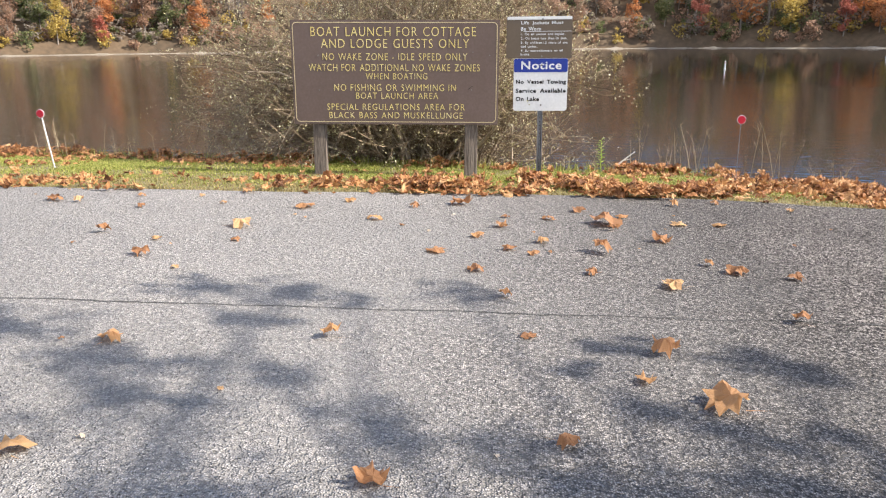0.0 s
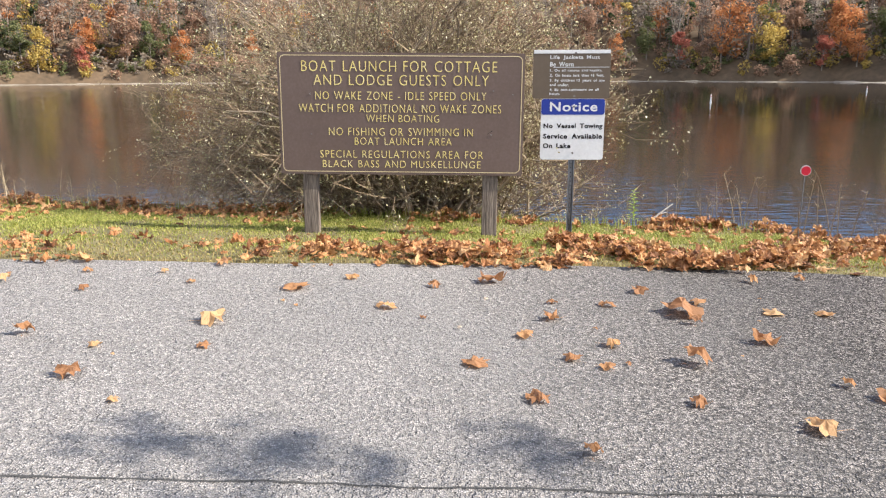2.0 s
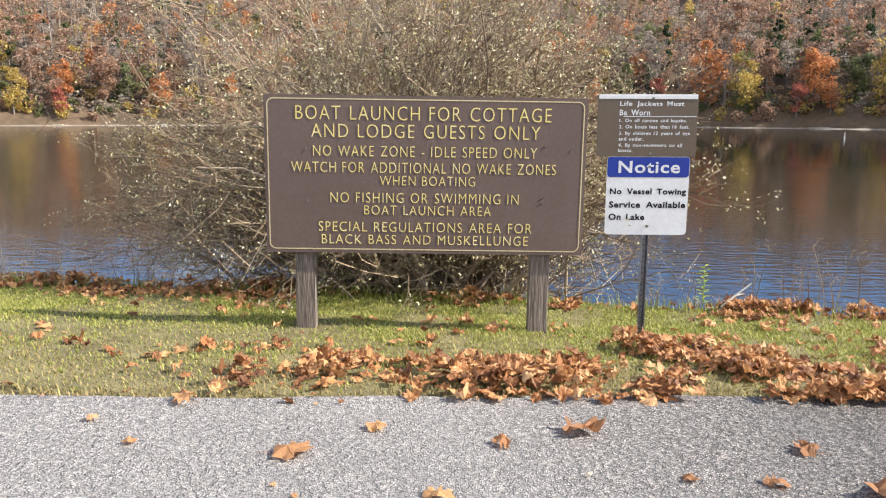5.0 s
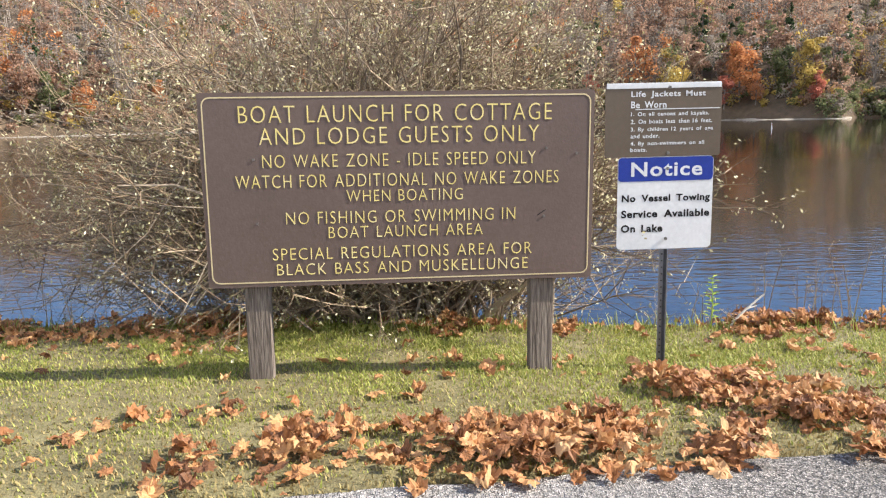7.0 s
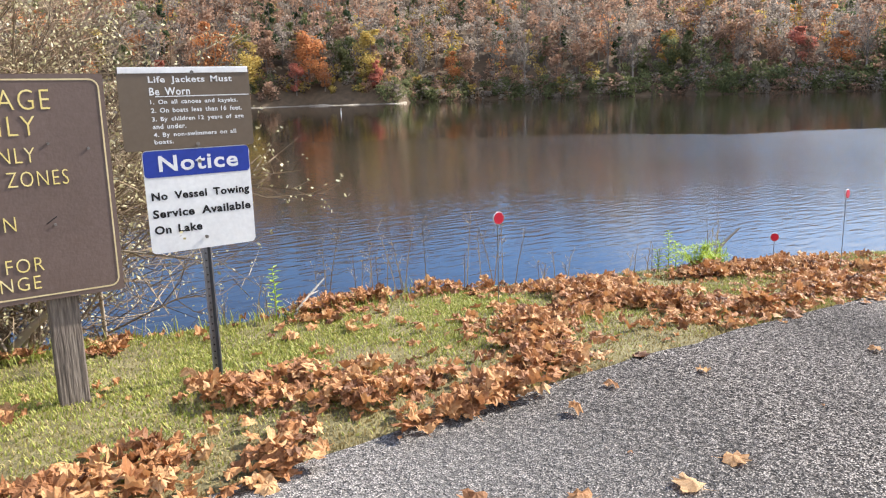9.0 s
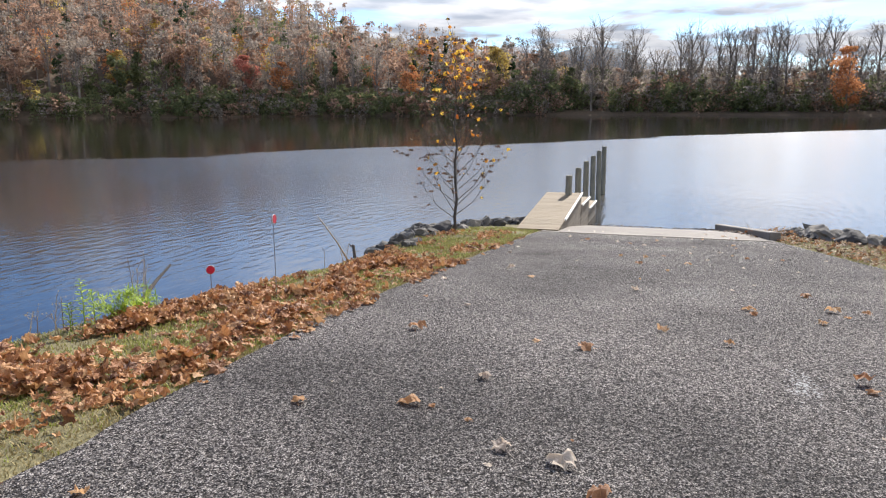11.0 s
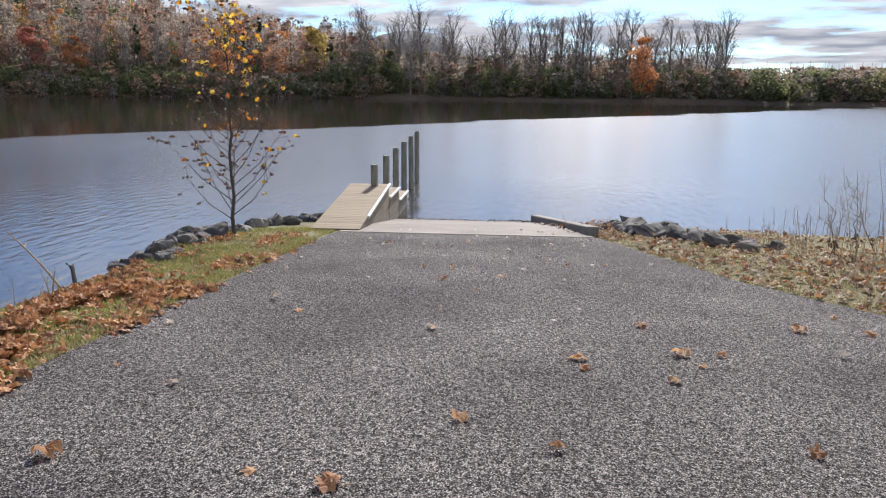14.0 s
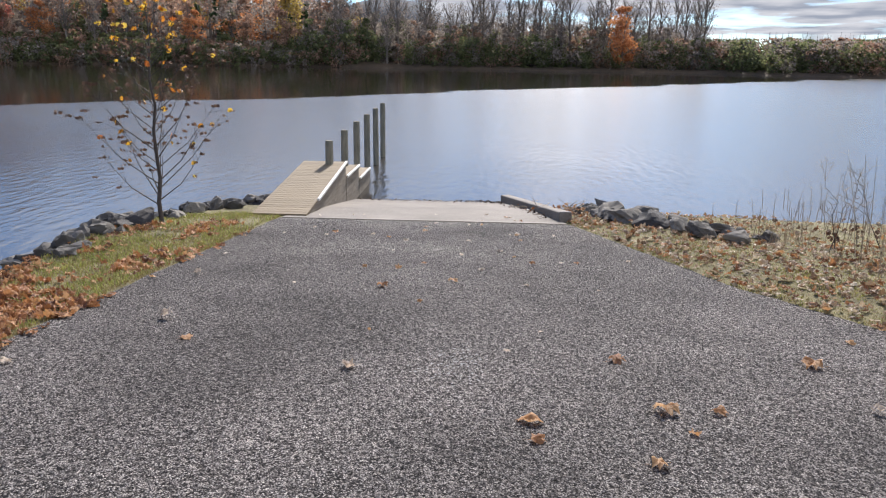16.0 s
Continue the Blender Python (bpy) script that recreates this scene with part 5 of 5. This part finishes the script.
                dry.quad(tip, u, u.cross(Vector((g.gauss(0, 1), g.gauss(0, 1), g.gauss(0, 1)))).normalized() * 0.009)
    tagged(fine_.make("twig_tangle", TWIG, root, "fine tan twigs"), kind="stuff")
    tagged(dry.make("dry_leafage", SHRUBLEAF, root, "sparse dry olive leaves"), kind="stuff")


shrub()


# ---- the young tree near the dock ----
def young_tree():
    g = random.Random(6)
    base = Vector((16.4, 9.48, ground_z(16.4, 9.48) - 0.05))
    root = thing("young_tree", pose(*base), "slender young tree with a few yellow and orange leaves", "tree")
    wood = Bundle()
    H = 3.85
    spine = [Vector((0.02 * math.sin(3 * i), 0.03 * math.sin(2.2 * i), H * i / 10)) for i in range(11)]
    wood.tube(spine, [0.036 * (1 - 0.93 * i / 10) + 0.003 for i in range(11)], 7)
    tips = []
    for k in range(52):
        u = 0.07 + 0.9 * k / 51
        i = min(9, int(u * 10))
        q = spine[i].lerp(spine[i + 1], u * 10 - i)
        a = k * 2.4 + g.uniform(-0.4, 0.4)
        ln = (1.5 - 0.85 * u) * g.uniform(0.65, 1.15)
        d = Vector((math.cos(a) * 0.9, math.sin(a), 0.9)).normalized()
        m1 = q + d * ln * 0.5 - Vector((0, 0, 0.06))
        tip = q + d * ln + Vector((0, 0, 0.10))
        wood.tube([q, m1, tip], [0.013 * (1 - 0.6 * u), 0.008 * (1 - 0.6 * u), 0.0025], 4)
        for _ in range(5):
            s0 = m1.lerp(tip, g.random())
            e = s0 + (d + Vector((g.gauss(0, 0.7), g.gauss(0, 0.7), g.gauss(0, 0.5)))).normalized() * g.uniform(0.12, 0.4)
            wood.tube([s0, e], [0.004, 0.0018], 3)
            tips.append((e, u))
        tips.append((tip, u))
    wood.make("trunk", DARKBARK, root, "thin dark trunk and twigs", True)
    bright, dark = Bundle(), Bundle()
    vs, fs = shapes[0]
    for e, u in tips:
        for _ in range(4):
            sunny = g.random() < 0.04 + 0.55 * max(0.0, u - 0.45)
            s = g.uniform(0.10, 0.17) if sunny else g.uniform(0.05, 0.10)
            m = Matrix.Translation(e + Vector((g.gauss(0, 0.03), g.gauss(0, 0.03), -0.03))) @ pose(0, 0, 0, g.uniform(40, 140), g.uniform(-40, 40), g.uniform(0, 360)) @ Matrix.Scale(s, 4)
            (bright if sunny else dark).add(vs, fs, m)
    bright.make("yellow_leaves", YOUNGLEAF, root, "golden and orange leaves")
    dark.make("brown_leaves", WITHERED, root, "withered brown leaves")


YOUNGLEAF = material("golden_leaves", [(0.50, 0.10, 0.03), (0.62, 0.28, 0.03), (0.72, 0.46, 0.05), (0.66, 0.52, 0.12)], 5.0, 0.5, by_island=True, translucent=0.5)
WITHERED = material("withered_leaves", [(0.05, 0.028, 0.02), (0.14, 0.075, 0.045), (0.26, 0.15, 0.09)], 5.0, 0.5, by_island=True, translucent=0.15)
young_tree()


# ---- the shade tree south of the lane ----
def shade_tree():
    g = random.Random(14)
    root = thing("shade_tree", pose(11.0, -4.2, road_z(11.0) - 0.3), "tall thinning maple beside the lane, casting dappled shade", "tree")
    wood, leaves = Bundle(), Bundle()
    spine = [Vector((0, 0, 0)), Vector((-0.1, 0.1, 2.5)), Vector((-0.3, 0.4, 5)), Vector((-0.4, 0.5, 7.5)), Vector((-0.5, 0.6, 11))]
    wood.tube(spine, [0.26, 0.21, 0.17, 0.11, 0.03], 10)
    vs, fs = shapes[1]
    clumps = []
    # sprays of leaves on the long north-west limbs, which shade the lane
    for sx_, sy_, rx, ry in ((-2.01, 4.17, 0.24, 0.18), (-1.42, 4.13, 0.27, 0.26), (-0.97, 4.09, 0.11, 0.14), (-0.33, 4.27, 0.22, 0.23), (-2.08, 3.1, 0.22, 0.25), (-1.7, 3.09, 0.2, 0.12),
                             (-1.75, 2.75, 0.22, 0.14), (-1.15, 3.04, 0.18, 0.14), (-1.45, 3.7, 0.22, 0.12), (-0.69, 2.74, 0.18, 0.21), (-0.47, 2.53, 0.15, 0.1), (-1.4, 2.71, 0.14, 0.1),
                             (0.23, 3.29, 0.11, 0.08), (0.47, 3.57, 0.23, 0.14), (0.5, 2.91, 0.22, 0.13), (1.11, 3.49, 0.24, 0.13), (1.36, 3.33, 0.22, 0.15), (0.82, 2.73, 0.27, 0.15),
                             (1.23, 2.77, 0.13, 0.11), (-3.1, 2.7, 0.5, 0.4), (-2.7, 3.45, 0.4, 0.25), (-0.05, 2.5, 0.2, 0.2)):
        up = g.uniform(5.6, 6.6)
        clumps.append((Vector((sx_ + 1.365 * up - 11.0, sy_ - 0.172 * up + 4.2, up + 1.1 + road_z(sx_))), rx, ry))
    for sx_, sy_, r in ((-2.3, 2.3, 0.5), (0.2, 2.3, 0.4), (0.95, 2.35, 0.4), (1.7, 2.4, 0.5), (-1.1, 2.1, 0.3)):
        up = g.uniform(5.6, 6.6)
        clumps.append((Vector((sx_ + 1.365 * up - 11.0, sy_ - 0.172 * up + 4.2, up + 1.1 + road_z(sx_))), r, r * 0.7))
    for _ in range(60):
        a = g.uniform(0, 6.28)
        q = 3.4 * math.sqrt(g.random())
        clumps.append((Vector((q * math.cos(a) - 0.5, q * math.sin(a) - 0.4, g.uniform(5.5, 11))), g.uniform(0.4, 0.7), 0.4))
    for c, rx, ry in clumps:
        q = spine[2].lerp(spine[4], g.uniform(0.0, 0.8))
        mid = q.lerp(c, 0.5) + Vector((0, 0, 0.4))
        wood.tube([q, mid, c], [0.045, 0.028, 0.008], 5)
        for _ in range(int((620 if c.y > 4.0 else 160) * rx * ry + 12)):
            e = c + Vector((g.gauss(0, rx * 0.5), g.gauss(0, ry * 0.5), g.gauss(0, rx * 0.2)))
            leaves.add(vs, fs, Matrix.Translation(e) @ pose(0, 0, 0, g.gauss(0, 35), g.gauss(0, 35), g.uniform(0, 360)) @ Matrix.Scale(g.uniform(0.12, 0.2), 4))
            if g.random() < 0.3:
                wood.tube([c, e], [0.005, 0.002], 3)
    wood.make("trunk", TRUNK, root)
    leaves.make("crown", LITTER, root)


shade_tree()


# ---- dock ----
dock = thing("dock", pose(0, 0, 0), "stepped timber courtesy dock with pale deck and grey sides", "dock")
D0, D1 = 7.38, 8.38


def deck_section(x0, z0, x1, z1):
    n = max(3, round((x1 - x0) / 0.145))
    slope = math.degrees(math.atan2(z1 - z0, x1 - x0))
    me = None
    for k in range(n):
        u = (k + 0.5) / n
        if me is None:
            ob = part("deck_board", box(((x1 - x0) / n - 0.003, D1 - D0, 0.036), bevel=0.004, segments=1), DECK, dock)
            me = ob.data
        else:
            ob = new("deck_board", me)
            ob.parent = dock
        ob.matrix_local = pose(x0 + (x1 - x0) * u, (D0 + D1) / 2, z0 + (z1 - z0) * u, 0, -slope, 0)
    # side skirt down to the ramp
    for y in (D0 + 0.03, D1 - 0.03):
        foot0, foot1 = road_z(x0) - 0.12, max(road_z(x1) - 0.12, -3.2)
        part("side_skirt", prism([(x0, min(foot0, z0 - 0.03)), (x1, min(foot1, z1 - 0.05)), (x1, z1 - 0.022), (x0, z0 - 0.022)], 0.04, y - 0.02), SKIRT, dock, "grey plank side")
    part("rub_rail", box((x1 - x0 - (1.0 if x0 < 18 else 0.05), 0.05, 0.055), (0, 0, 0), 0.012, 2), FENDER, dock, "white rub rail").matrix_local = pose(
        (x0 + x1) / 2 + (0.5 if x0 < 18 else 0), D0 - 0.012, (z0 + z1) / 2 + (0.5 * (z1 - z0) / (x1 - x0) if x0 < 18 else 0) + 0.012, 0, -slope, 0)
    part("end_board", box((0.04, D1 - D0 - 0.1, 0.22), (x1 + 0.022, (D0 + D1) / 2, z1 - 0.13)), SKIRT, dock)


deck_section(17.7, -1.52, 22.0, -1.15)
deck_section(22.05, -1.50, 24.0, -1.50)
deck_section(24.05, -1.86, 26.0, -1.86)
for k in range(6):
    x = 21.75 + 2.03 * k
    top = -0.62 + 0.05 * k
    pile_ob = part("mooring_post", rod(0.098, top + 4.2, (0, 0, (top - 4.2) / 2 + 0.0), 14, 0.09, bevel=0.012), PILE, None, smooth=False)
    pile_ob.matrix_world = pose(x, 7.72, 0, rnd(-0.6, 0.6), rnd(-0.8, 0.8), 0)
    tagged(pile_ob, "square-cut grey-green timber mooring post beside the dock", "post", "dock posts")


# ---- riprap ----
def boulder(seed):
    bm = bmesh.new()
    bmesh.ops.create_icosphere(bm, subdivisions=3, radius=0.5)
    g = random.Random(seed + 40)
    cuts = [(Vector((g.gauss(0, 1), g.gauss(0, 1), g.gauss(0, 0.8))).normalized(), g.uniform(0.24, 0.42)) for _ in range(9)]
    for v in bm.verts:
        d = v.co.normalized()
        v.co *= 1 + 0.5 * noise.noise((d.x * 1.5 + seed * 7, d.y * 1.5, d.z * 1.5))
        for nrm, lim in cuts:
            over = v.co.dot(nrm) - lim
            if over > 0:
                v.co -= nrm * over * 0.94
        v.co += d * (0.045 * noise.noise((d.x * 5 + seed, d.y * 5, d.z * 5)) + 0.02 * noise.noise((d.x * 14 + seed, d.y * 14, d.z * 14)))
    me = bpy.data.meshes.new("boulder")
    bm.to_mesh(me)
    bm.free()
    me.materials.append(ROCK)
    return me


rock_meshes = [boulder(s) for s in range(9)]
rock_rng = random.Random(3)


def rock(x, y, z, s):
    ob = new("boulder", rock_rng.choice(rock_meshes))
    ob.matrix_world = pose(x, y, z, rock_rng.uniform(-20, 20), rock_rng.uniform(-20, 20), rock_rng.uniform(0, 360)) @ Matrix.Diagonal((s * rock_rng.uniform(0.8, 1.4), s, s * rock_rng.uniform(0.42, 0.8), 1))
    tagged(ob, "dark grey angular riprap boulder at the water edge", "rock", "riprap boulders")


for _ in range(125):
    x = 20.5 - 6.9 * rock_rng.random() ** 1.3
    y = bank_edge(x) + rock_rng.uniform(-0.35, 0.75)
    if y > D1 + 0.25:
        rock(x, y, max(ground_z(x, y), LAKE) + 0.04, rock_rng.uniform(0.2, 0.6))
for _ in range(74):
    u = rock_rng.random()
    x, y = 18.0 + 3.8 * u, 2.2 + 0.72 * u - abs(rock_rng.gauss(0, 0.5))
    rock(x, y, max(ground_z(x, y), LAKE - 0.1) + 0.05, rock_rng.uniform(0.2, 0.5))
for _ in range(60):
    u = rock_rng.random()
    x, y = 18.0 - 2.9 * u + rock_rng.gauss(0, 0.15), 1.95 - 1.75 * u + rock_rng.gauss(0, 0.16)
    rock(x, y, ground_z(x, y) + 0.02, rock_rng.uniform(0.1, 0.4))
for x, y, s in ((16.6, 1.45, 0.72), (17.3, 1.75, 0.6), (15.6, 1.0, 0.6), (15.9, 0.6, 0.42), (16.9, 1.0, 0.5), (14.9, 0.65, 0.4), (17.8, 1.3, 0.5), (18.0, 1.9, 0.62), (16.1, 1.2, 0.4), (15.1, 0.2, 0.34)):
    rock(x, y, ground_z(x, y) + 0.07, s)


def drift_heap(x, y, lx, ly, count, seed):
    g = random.Random(seed)
    root = thing("drift_heap", pose(x, y, ground_z(x, y)), "tangled heap of drift twigs and dead leaves behind the kerb", "debris")
    twigs_, leaves_ = Bundle(), Bundle()
    for _ in range(count):
        p = Vector((g.gauss(0, lx), g.gauss(0, ly), 0))
        top = 0.30 * math.exp(-(p.x / lx) ** 2 * 0.5 - (p.y / ly) ** 2 * 0.5)
        p.z = ground_z(x + p.x, y + p.y) - root.location.z + g.uniform(0, 1) * top
        d = Vector((g.gauss(0, 1), g.gauss(0, 1), g.gauss(0.1, 0.45))).normalized() * g.uniform(0.12, 0.45)
        twigs_.tube([p, p + d * 0.5 + Vector((0, 0, g.uniform(0, 0.04))), p + d], [0.009, 0.007, 0.003], 4)
        for _ in range(2):
            vs, fs = g.choice(shapes)
            leaves_.add(vs, fs, Matrix.Translation(p + Vector((g.gauss(0, 0.2), g.gauss(0, 0.2), g.uniform(0.0, 0.06)))) @ pose(0, 0, 0, g.gauss(0, 30), g.gauss(0, 30), g.uniform(0, 360)) @ Matrix.Scale(g.uniform(0.07, 0.16), 4))
    tagged(twigs_.make("driftwood", STALK, root, "grey-brown drift twigs"), kind="stuff")
    tagged(leaves_.make("dead_leafage", LITTER, root, "matted brown leaves"), kind="stuff")


drift_heap(19.6, 2.45, 0.75, 0.28, 150, 71)
drift_heap(21.4, 2.8, 0.6, 0.22, 90, 72)


# ---- weeds, drift sticks and the bright green plant ----
def weeds(x, y, n, h, spread, seed, label="dead tan weed stalks at the bank edge"):
    g = random.Random(seed)
    root = thing("weeds", pose(x, y, ground_z(x, y) - 0.04), label, "weeds", "bank weeds")
    bun = Bundle()
    for _ in range(n):
        p = Vector((g.gauss(0, spread), g.gauss(0, spread * 0.4), 0))
        hh = h * g.uniform(0.5, 1.1)
        lean = Vector((g.gauss(0, 0.12), g.gauss(0, 0.08), 0)) * hh
        pts = [p, p + lean * 0.4 + Vector((0, 0, hh * 0.5)), p + lean + Vector((0, 0, hh))]
        bun.tube(pts, [0.006, 0.0045, 0.0018], 3)
        for _ in range(6):
            u = g.uniform(0.45, 1.0)
            q = pts[1].lerp(pts[2], max(0, u * 2 - 1))
            e = q + Vector((g.gauss(0, 0.05), g.gauss(0, 0.05), g.uniform(0.02, 0.1)))
            bun.tube([q, e], [0.002, 0.001], 3)
            bun.quad(e, Vector((0.006, 0, 0.004)), Vector((0, 0.004, 0.006)))
    bun.make("stalks", STALK, root)


for k, (x, y, n, h, sp) in enumerate(((2.05, 10.5, 6, 0.7, 0.18), (2.6, 10.55, 8, 0.75, 0.25), (3.65, 10.4, 7, 0.85, 0.2), (4.4, 10.2, 6, 0.4, 0.2), (-6.7, 10.9, 10, 0.55, 0.25), (-5.5, 10.8, 8, 0.4, 0.3),
                                      (-4.4, 10.8, 8, 0.35, 0.4), (5.4, 10.0, 6, 0.5, 0.15), (6.6, 9.95, 5, 0.6, 0.1), (1.2, 10.4, 8, 0.3, 0.2), (13.6, -0.4, 6, 1.3, 0.3), (14.6, -1.4, 6, 1.5, 0.35),
                                      (13.0, -0.7, 30, 0.45, 0.8), (15.0, 0.0, 40, 0.4, 0.9), (16.5, -1.5, 50, 0.45, 1.2), (14.5, -2.6, 50, 0.5, 1.3), (19.6, 2.2, 34, 0.4, 0.4), (10.6, 9.6, 6, 0.35, 0.15))):
    weeds(x, y, n, h, sp, 50 + k)


def stick(points, r, mat, label):
    pts = [Vector(p) for p in points]
    root = thing("driftwood_branch", pose(*pts[0]), label, "branch", "drift branches")
    bun = Bundle()
    loc = [p - pts[0] for p in pts]
    bun.tube(loc, [r * (1 - 0.6 * i / (len(loc) - 1)) for i in range(len(loc))], 7)
    fork = loc[-2]
    bun.tube([fork, fork + Vector((0.10, 0.02, 0.02))], [r * 0.5, r * 0.2], 5)
    bun.make("branch", mat, root, smooth=True)


stick([(1.46, 10.3, -0.46), (1.54, 10.31, -0.34), (1.66, 10.33, -0.24), (1.82, 10.35, -0.12)], 0.017, DRIFT, "bleached white drift branch leaning at the bank")
stick([(11.2, 9.75, -1.05), (11.05, 9.85, -0.75), (10.9, 9.95, -0.5), (10.7, 10.0, -0.28)], 0.014, STALK, "thin grey dead stick at the bank edge")
stick([(11.6, 9.8, -1.1), (11.65, 9.85, -0.9), (11.7, 9.9, -0.93), (11.7, 9.95, -0.88)], 0.03, DARKBARK, "short dark stump at the bank edge")
stick([(6.5, 10.0, -0.7), (6.8, 10.05, -0.56), (7.05, 10.1, -0.46), (7.3, 10.1, -0.34)], 0.03, DARKBARK, "dark broken branch at the bank edge")


def green_weed(x, y, h, seed, n=22):
    g = random.Random(seed)
    root = thing("green_plant", pose(x, y, ground_z(x, y) - 0.03), "bright yellow-green leafy weed at the bank top", "plant")
    st, lv = Bundle(), Bundle()
    st.tube([Vector((0, 0, 0)), Vector((0.01, 0, h * 0.5)), Vector((0, 0.01, h))], [0.006, 0.005, 0.002], 5)
    for k in range(n):
        u = 0.25 + 0.75 * k / (n - 1)
        a = k * 2.4
        d = Vector((math.cos(a), math.sin(a), 0.35))
        ln = 0.085 * (1.25 - 0.6 * u) * g.uniform(0.8, 1.2)
        q = Vector((0, 0, h * u))
        side = Vector((-math.sin(a), math.cos(a), 0)) * 0.016
        b = len(lv.v)
        lv.v += [q, q + d * ln * 0.5 + side, q + d * ln - Vector((0, 0, 0.012)), q + d * ln * 0.5 - side]
        lv.f.append((b, b + 1, b + 2, b + 3))
    st.make("stem", WEED, root)
    lv.make("leaves", WEED, root)


green_weed(1.36, 10.34, 0.48, 3, 30)
green_weed(5.85, 9.98, 0.5, 9, 34)
green_weed(6.0, 10.0, 0.36, 10, 26)
green_weed(5.72, 10.02, 0.3, 12, 24)


def bare_sapling(x, y, top, seed, label):
    """A thin leafless sapling: one leaning stem with forking twigs and a knot of dark leaves."""
    g = random.Random(seed)
    root = thing("sapling", pose(x, y, ground_z(x, y) - 0.05), label, "sapling", "saplings on the sunny bank")
    end = Vector(top) * 0.82
    pts = [end * (i / 6) + Vector((g.gauss(0, 0.012), g.gauss(0, 0.012), 0)) * i for i in range(7)]
    Bundle().tube(pts, [0.008 * (1 - 0.8 * i / 6) for i in range(7)], 6).make("stem", DARKBARK, root, smooth=True)
    twigs_, knot = Bundle(), Bundle()
    for _ in range(15):
        u = g.uniform(0.25, 1.0) * 6
        i = min(5, int(u))
        q = pts[i].lerp(pts[i + 1], u - i)
        d = Vector((g.gauss(0, 0.6), g.gauss(0, 0.6), g.uniform(0.3, 1.1))).normalized() * g.uniform(0.12, 0.5)
        twigs_.tube([q, q + d * 0.55 + Vector((0, 0, 0.02)), q + d], [0.003, 0.002, 0.001], 3)
        for _ in range(3):
            e = q + d * g.uniform(0.5, 1.0)
            twigs_.tube([e, e + Vector((g.gauss(0, 0.07), g.gauss(0, 0.07), g.uniform(0.0, 0.12)))], [0.002, 0.001], 3)
    twigs_.make("twig_spray", STALK, root, "fine tan twigs")
    vs, fs = shapes[2]
    for _ in range(9):
        at = end * 0.27 + Vector((g.gauss(0, 0.035), g.gauss(0, 0.035), g.gauss(0, 0.03)))
        knot.add(vs, fs, Matrix.Translation(at) @ pose(0, 0, 0, g.uniform(30, 150), g.uniform(-50, 50), g.uniform(0, 360)) @ Matrix.Scale(g.uniform(0.06, 0.11), 4))
    tagged(knot.make("leaf_cluster", WITHERED, root, "withered dark leaves caught on the stem"), kind="stuff")


bare_sapling(14.3, -0.38, (0.05, 0.28, 1.35), 81, "thin leafless sapling with a knot of withered leaves")
bare_sapling(14.35, -0.30, (0.1, -0.25, 1.1), 82, "thin leafless sapling with a knot of withered leaves")
bare_sapling(14.4, -1.05, (0.0, 0.62, 1.35), 83, "thin leaning leafless sapling on the grassy bank")
bare_sapling(15.2, -1.1, (0.1, 0.1, 1.2), 84, "thin leafless sapling beside the water")


def feather_weed(x, y, wide, h, seed):
    """A clump of arching stems with many fine leaves."""
    g = random.Random(seed)
    root = thing("feathery_weed", pose(x, y, ground_z(x, y) - 0.03), "arching clump of feathery yellow-green weed on the bank", "plant")
    stems_, lv = Bundle(), Bundle()
    for _ in range(16):
        a = g.uniform(0, 2 * math.pi)
        out = Vector((math.cos(a) * wide, math.sin(a) * wide * 0.5, 0)) * g.uniform(0.4, 1.0)
        hh = h * g.uniform(0.7, 1.1)
        pts = [out * (i / 6) ** 1.3 + Vector((0, 0, hh * math.sin(1.9 * i / 6))) for i in range(7)]
        stems_.tube(pts, [0.004 * (1 - 0.7 * i / 6) for i in range(7)], 3)
        for _ in range(46):
            u = g.uniform(1.2, 5.99)
            i = int(u)
            q = pts[i].lerp(pts[i + 1], u - i)
            d = Vector((g.gauss(0, 1), g.gauss(0, 1), g.gauss(0.2, 0.6))).normalized() * g.uniform(0.02, 0.05)
            lv.quad(q + d, d, d.cross(Vector((0, 0, 1))).normalized() * 0.006)
    stems_.make("stem_tuft", WEED, root)
    lv.make("leafage", WEED, root)


feather_weed(6.05, 9.75, 0.5, 0.32, 91)
feather_weed(6.45, 9.8, 0.35, 0.22, 92)
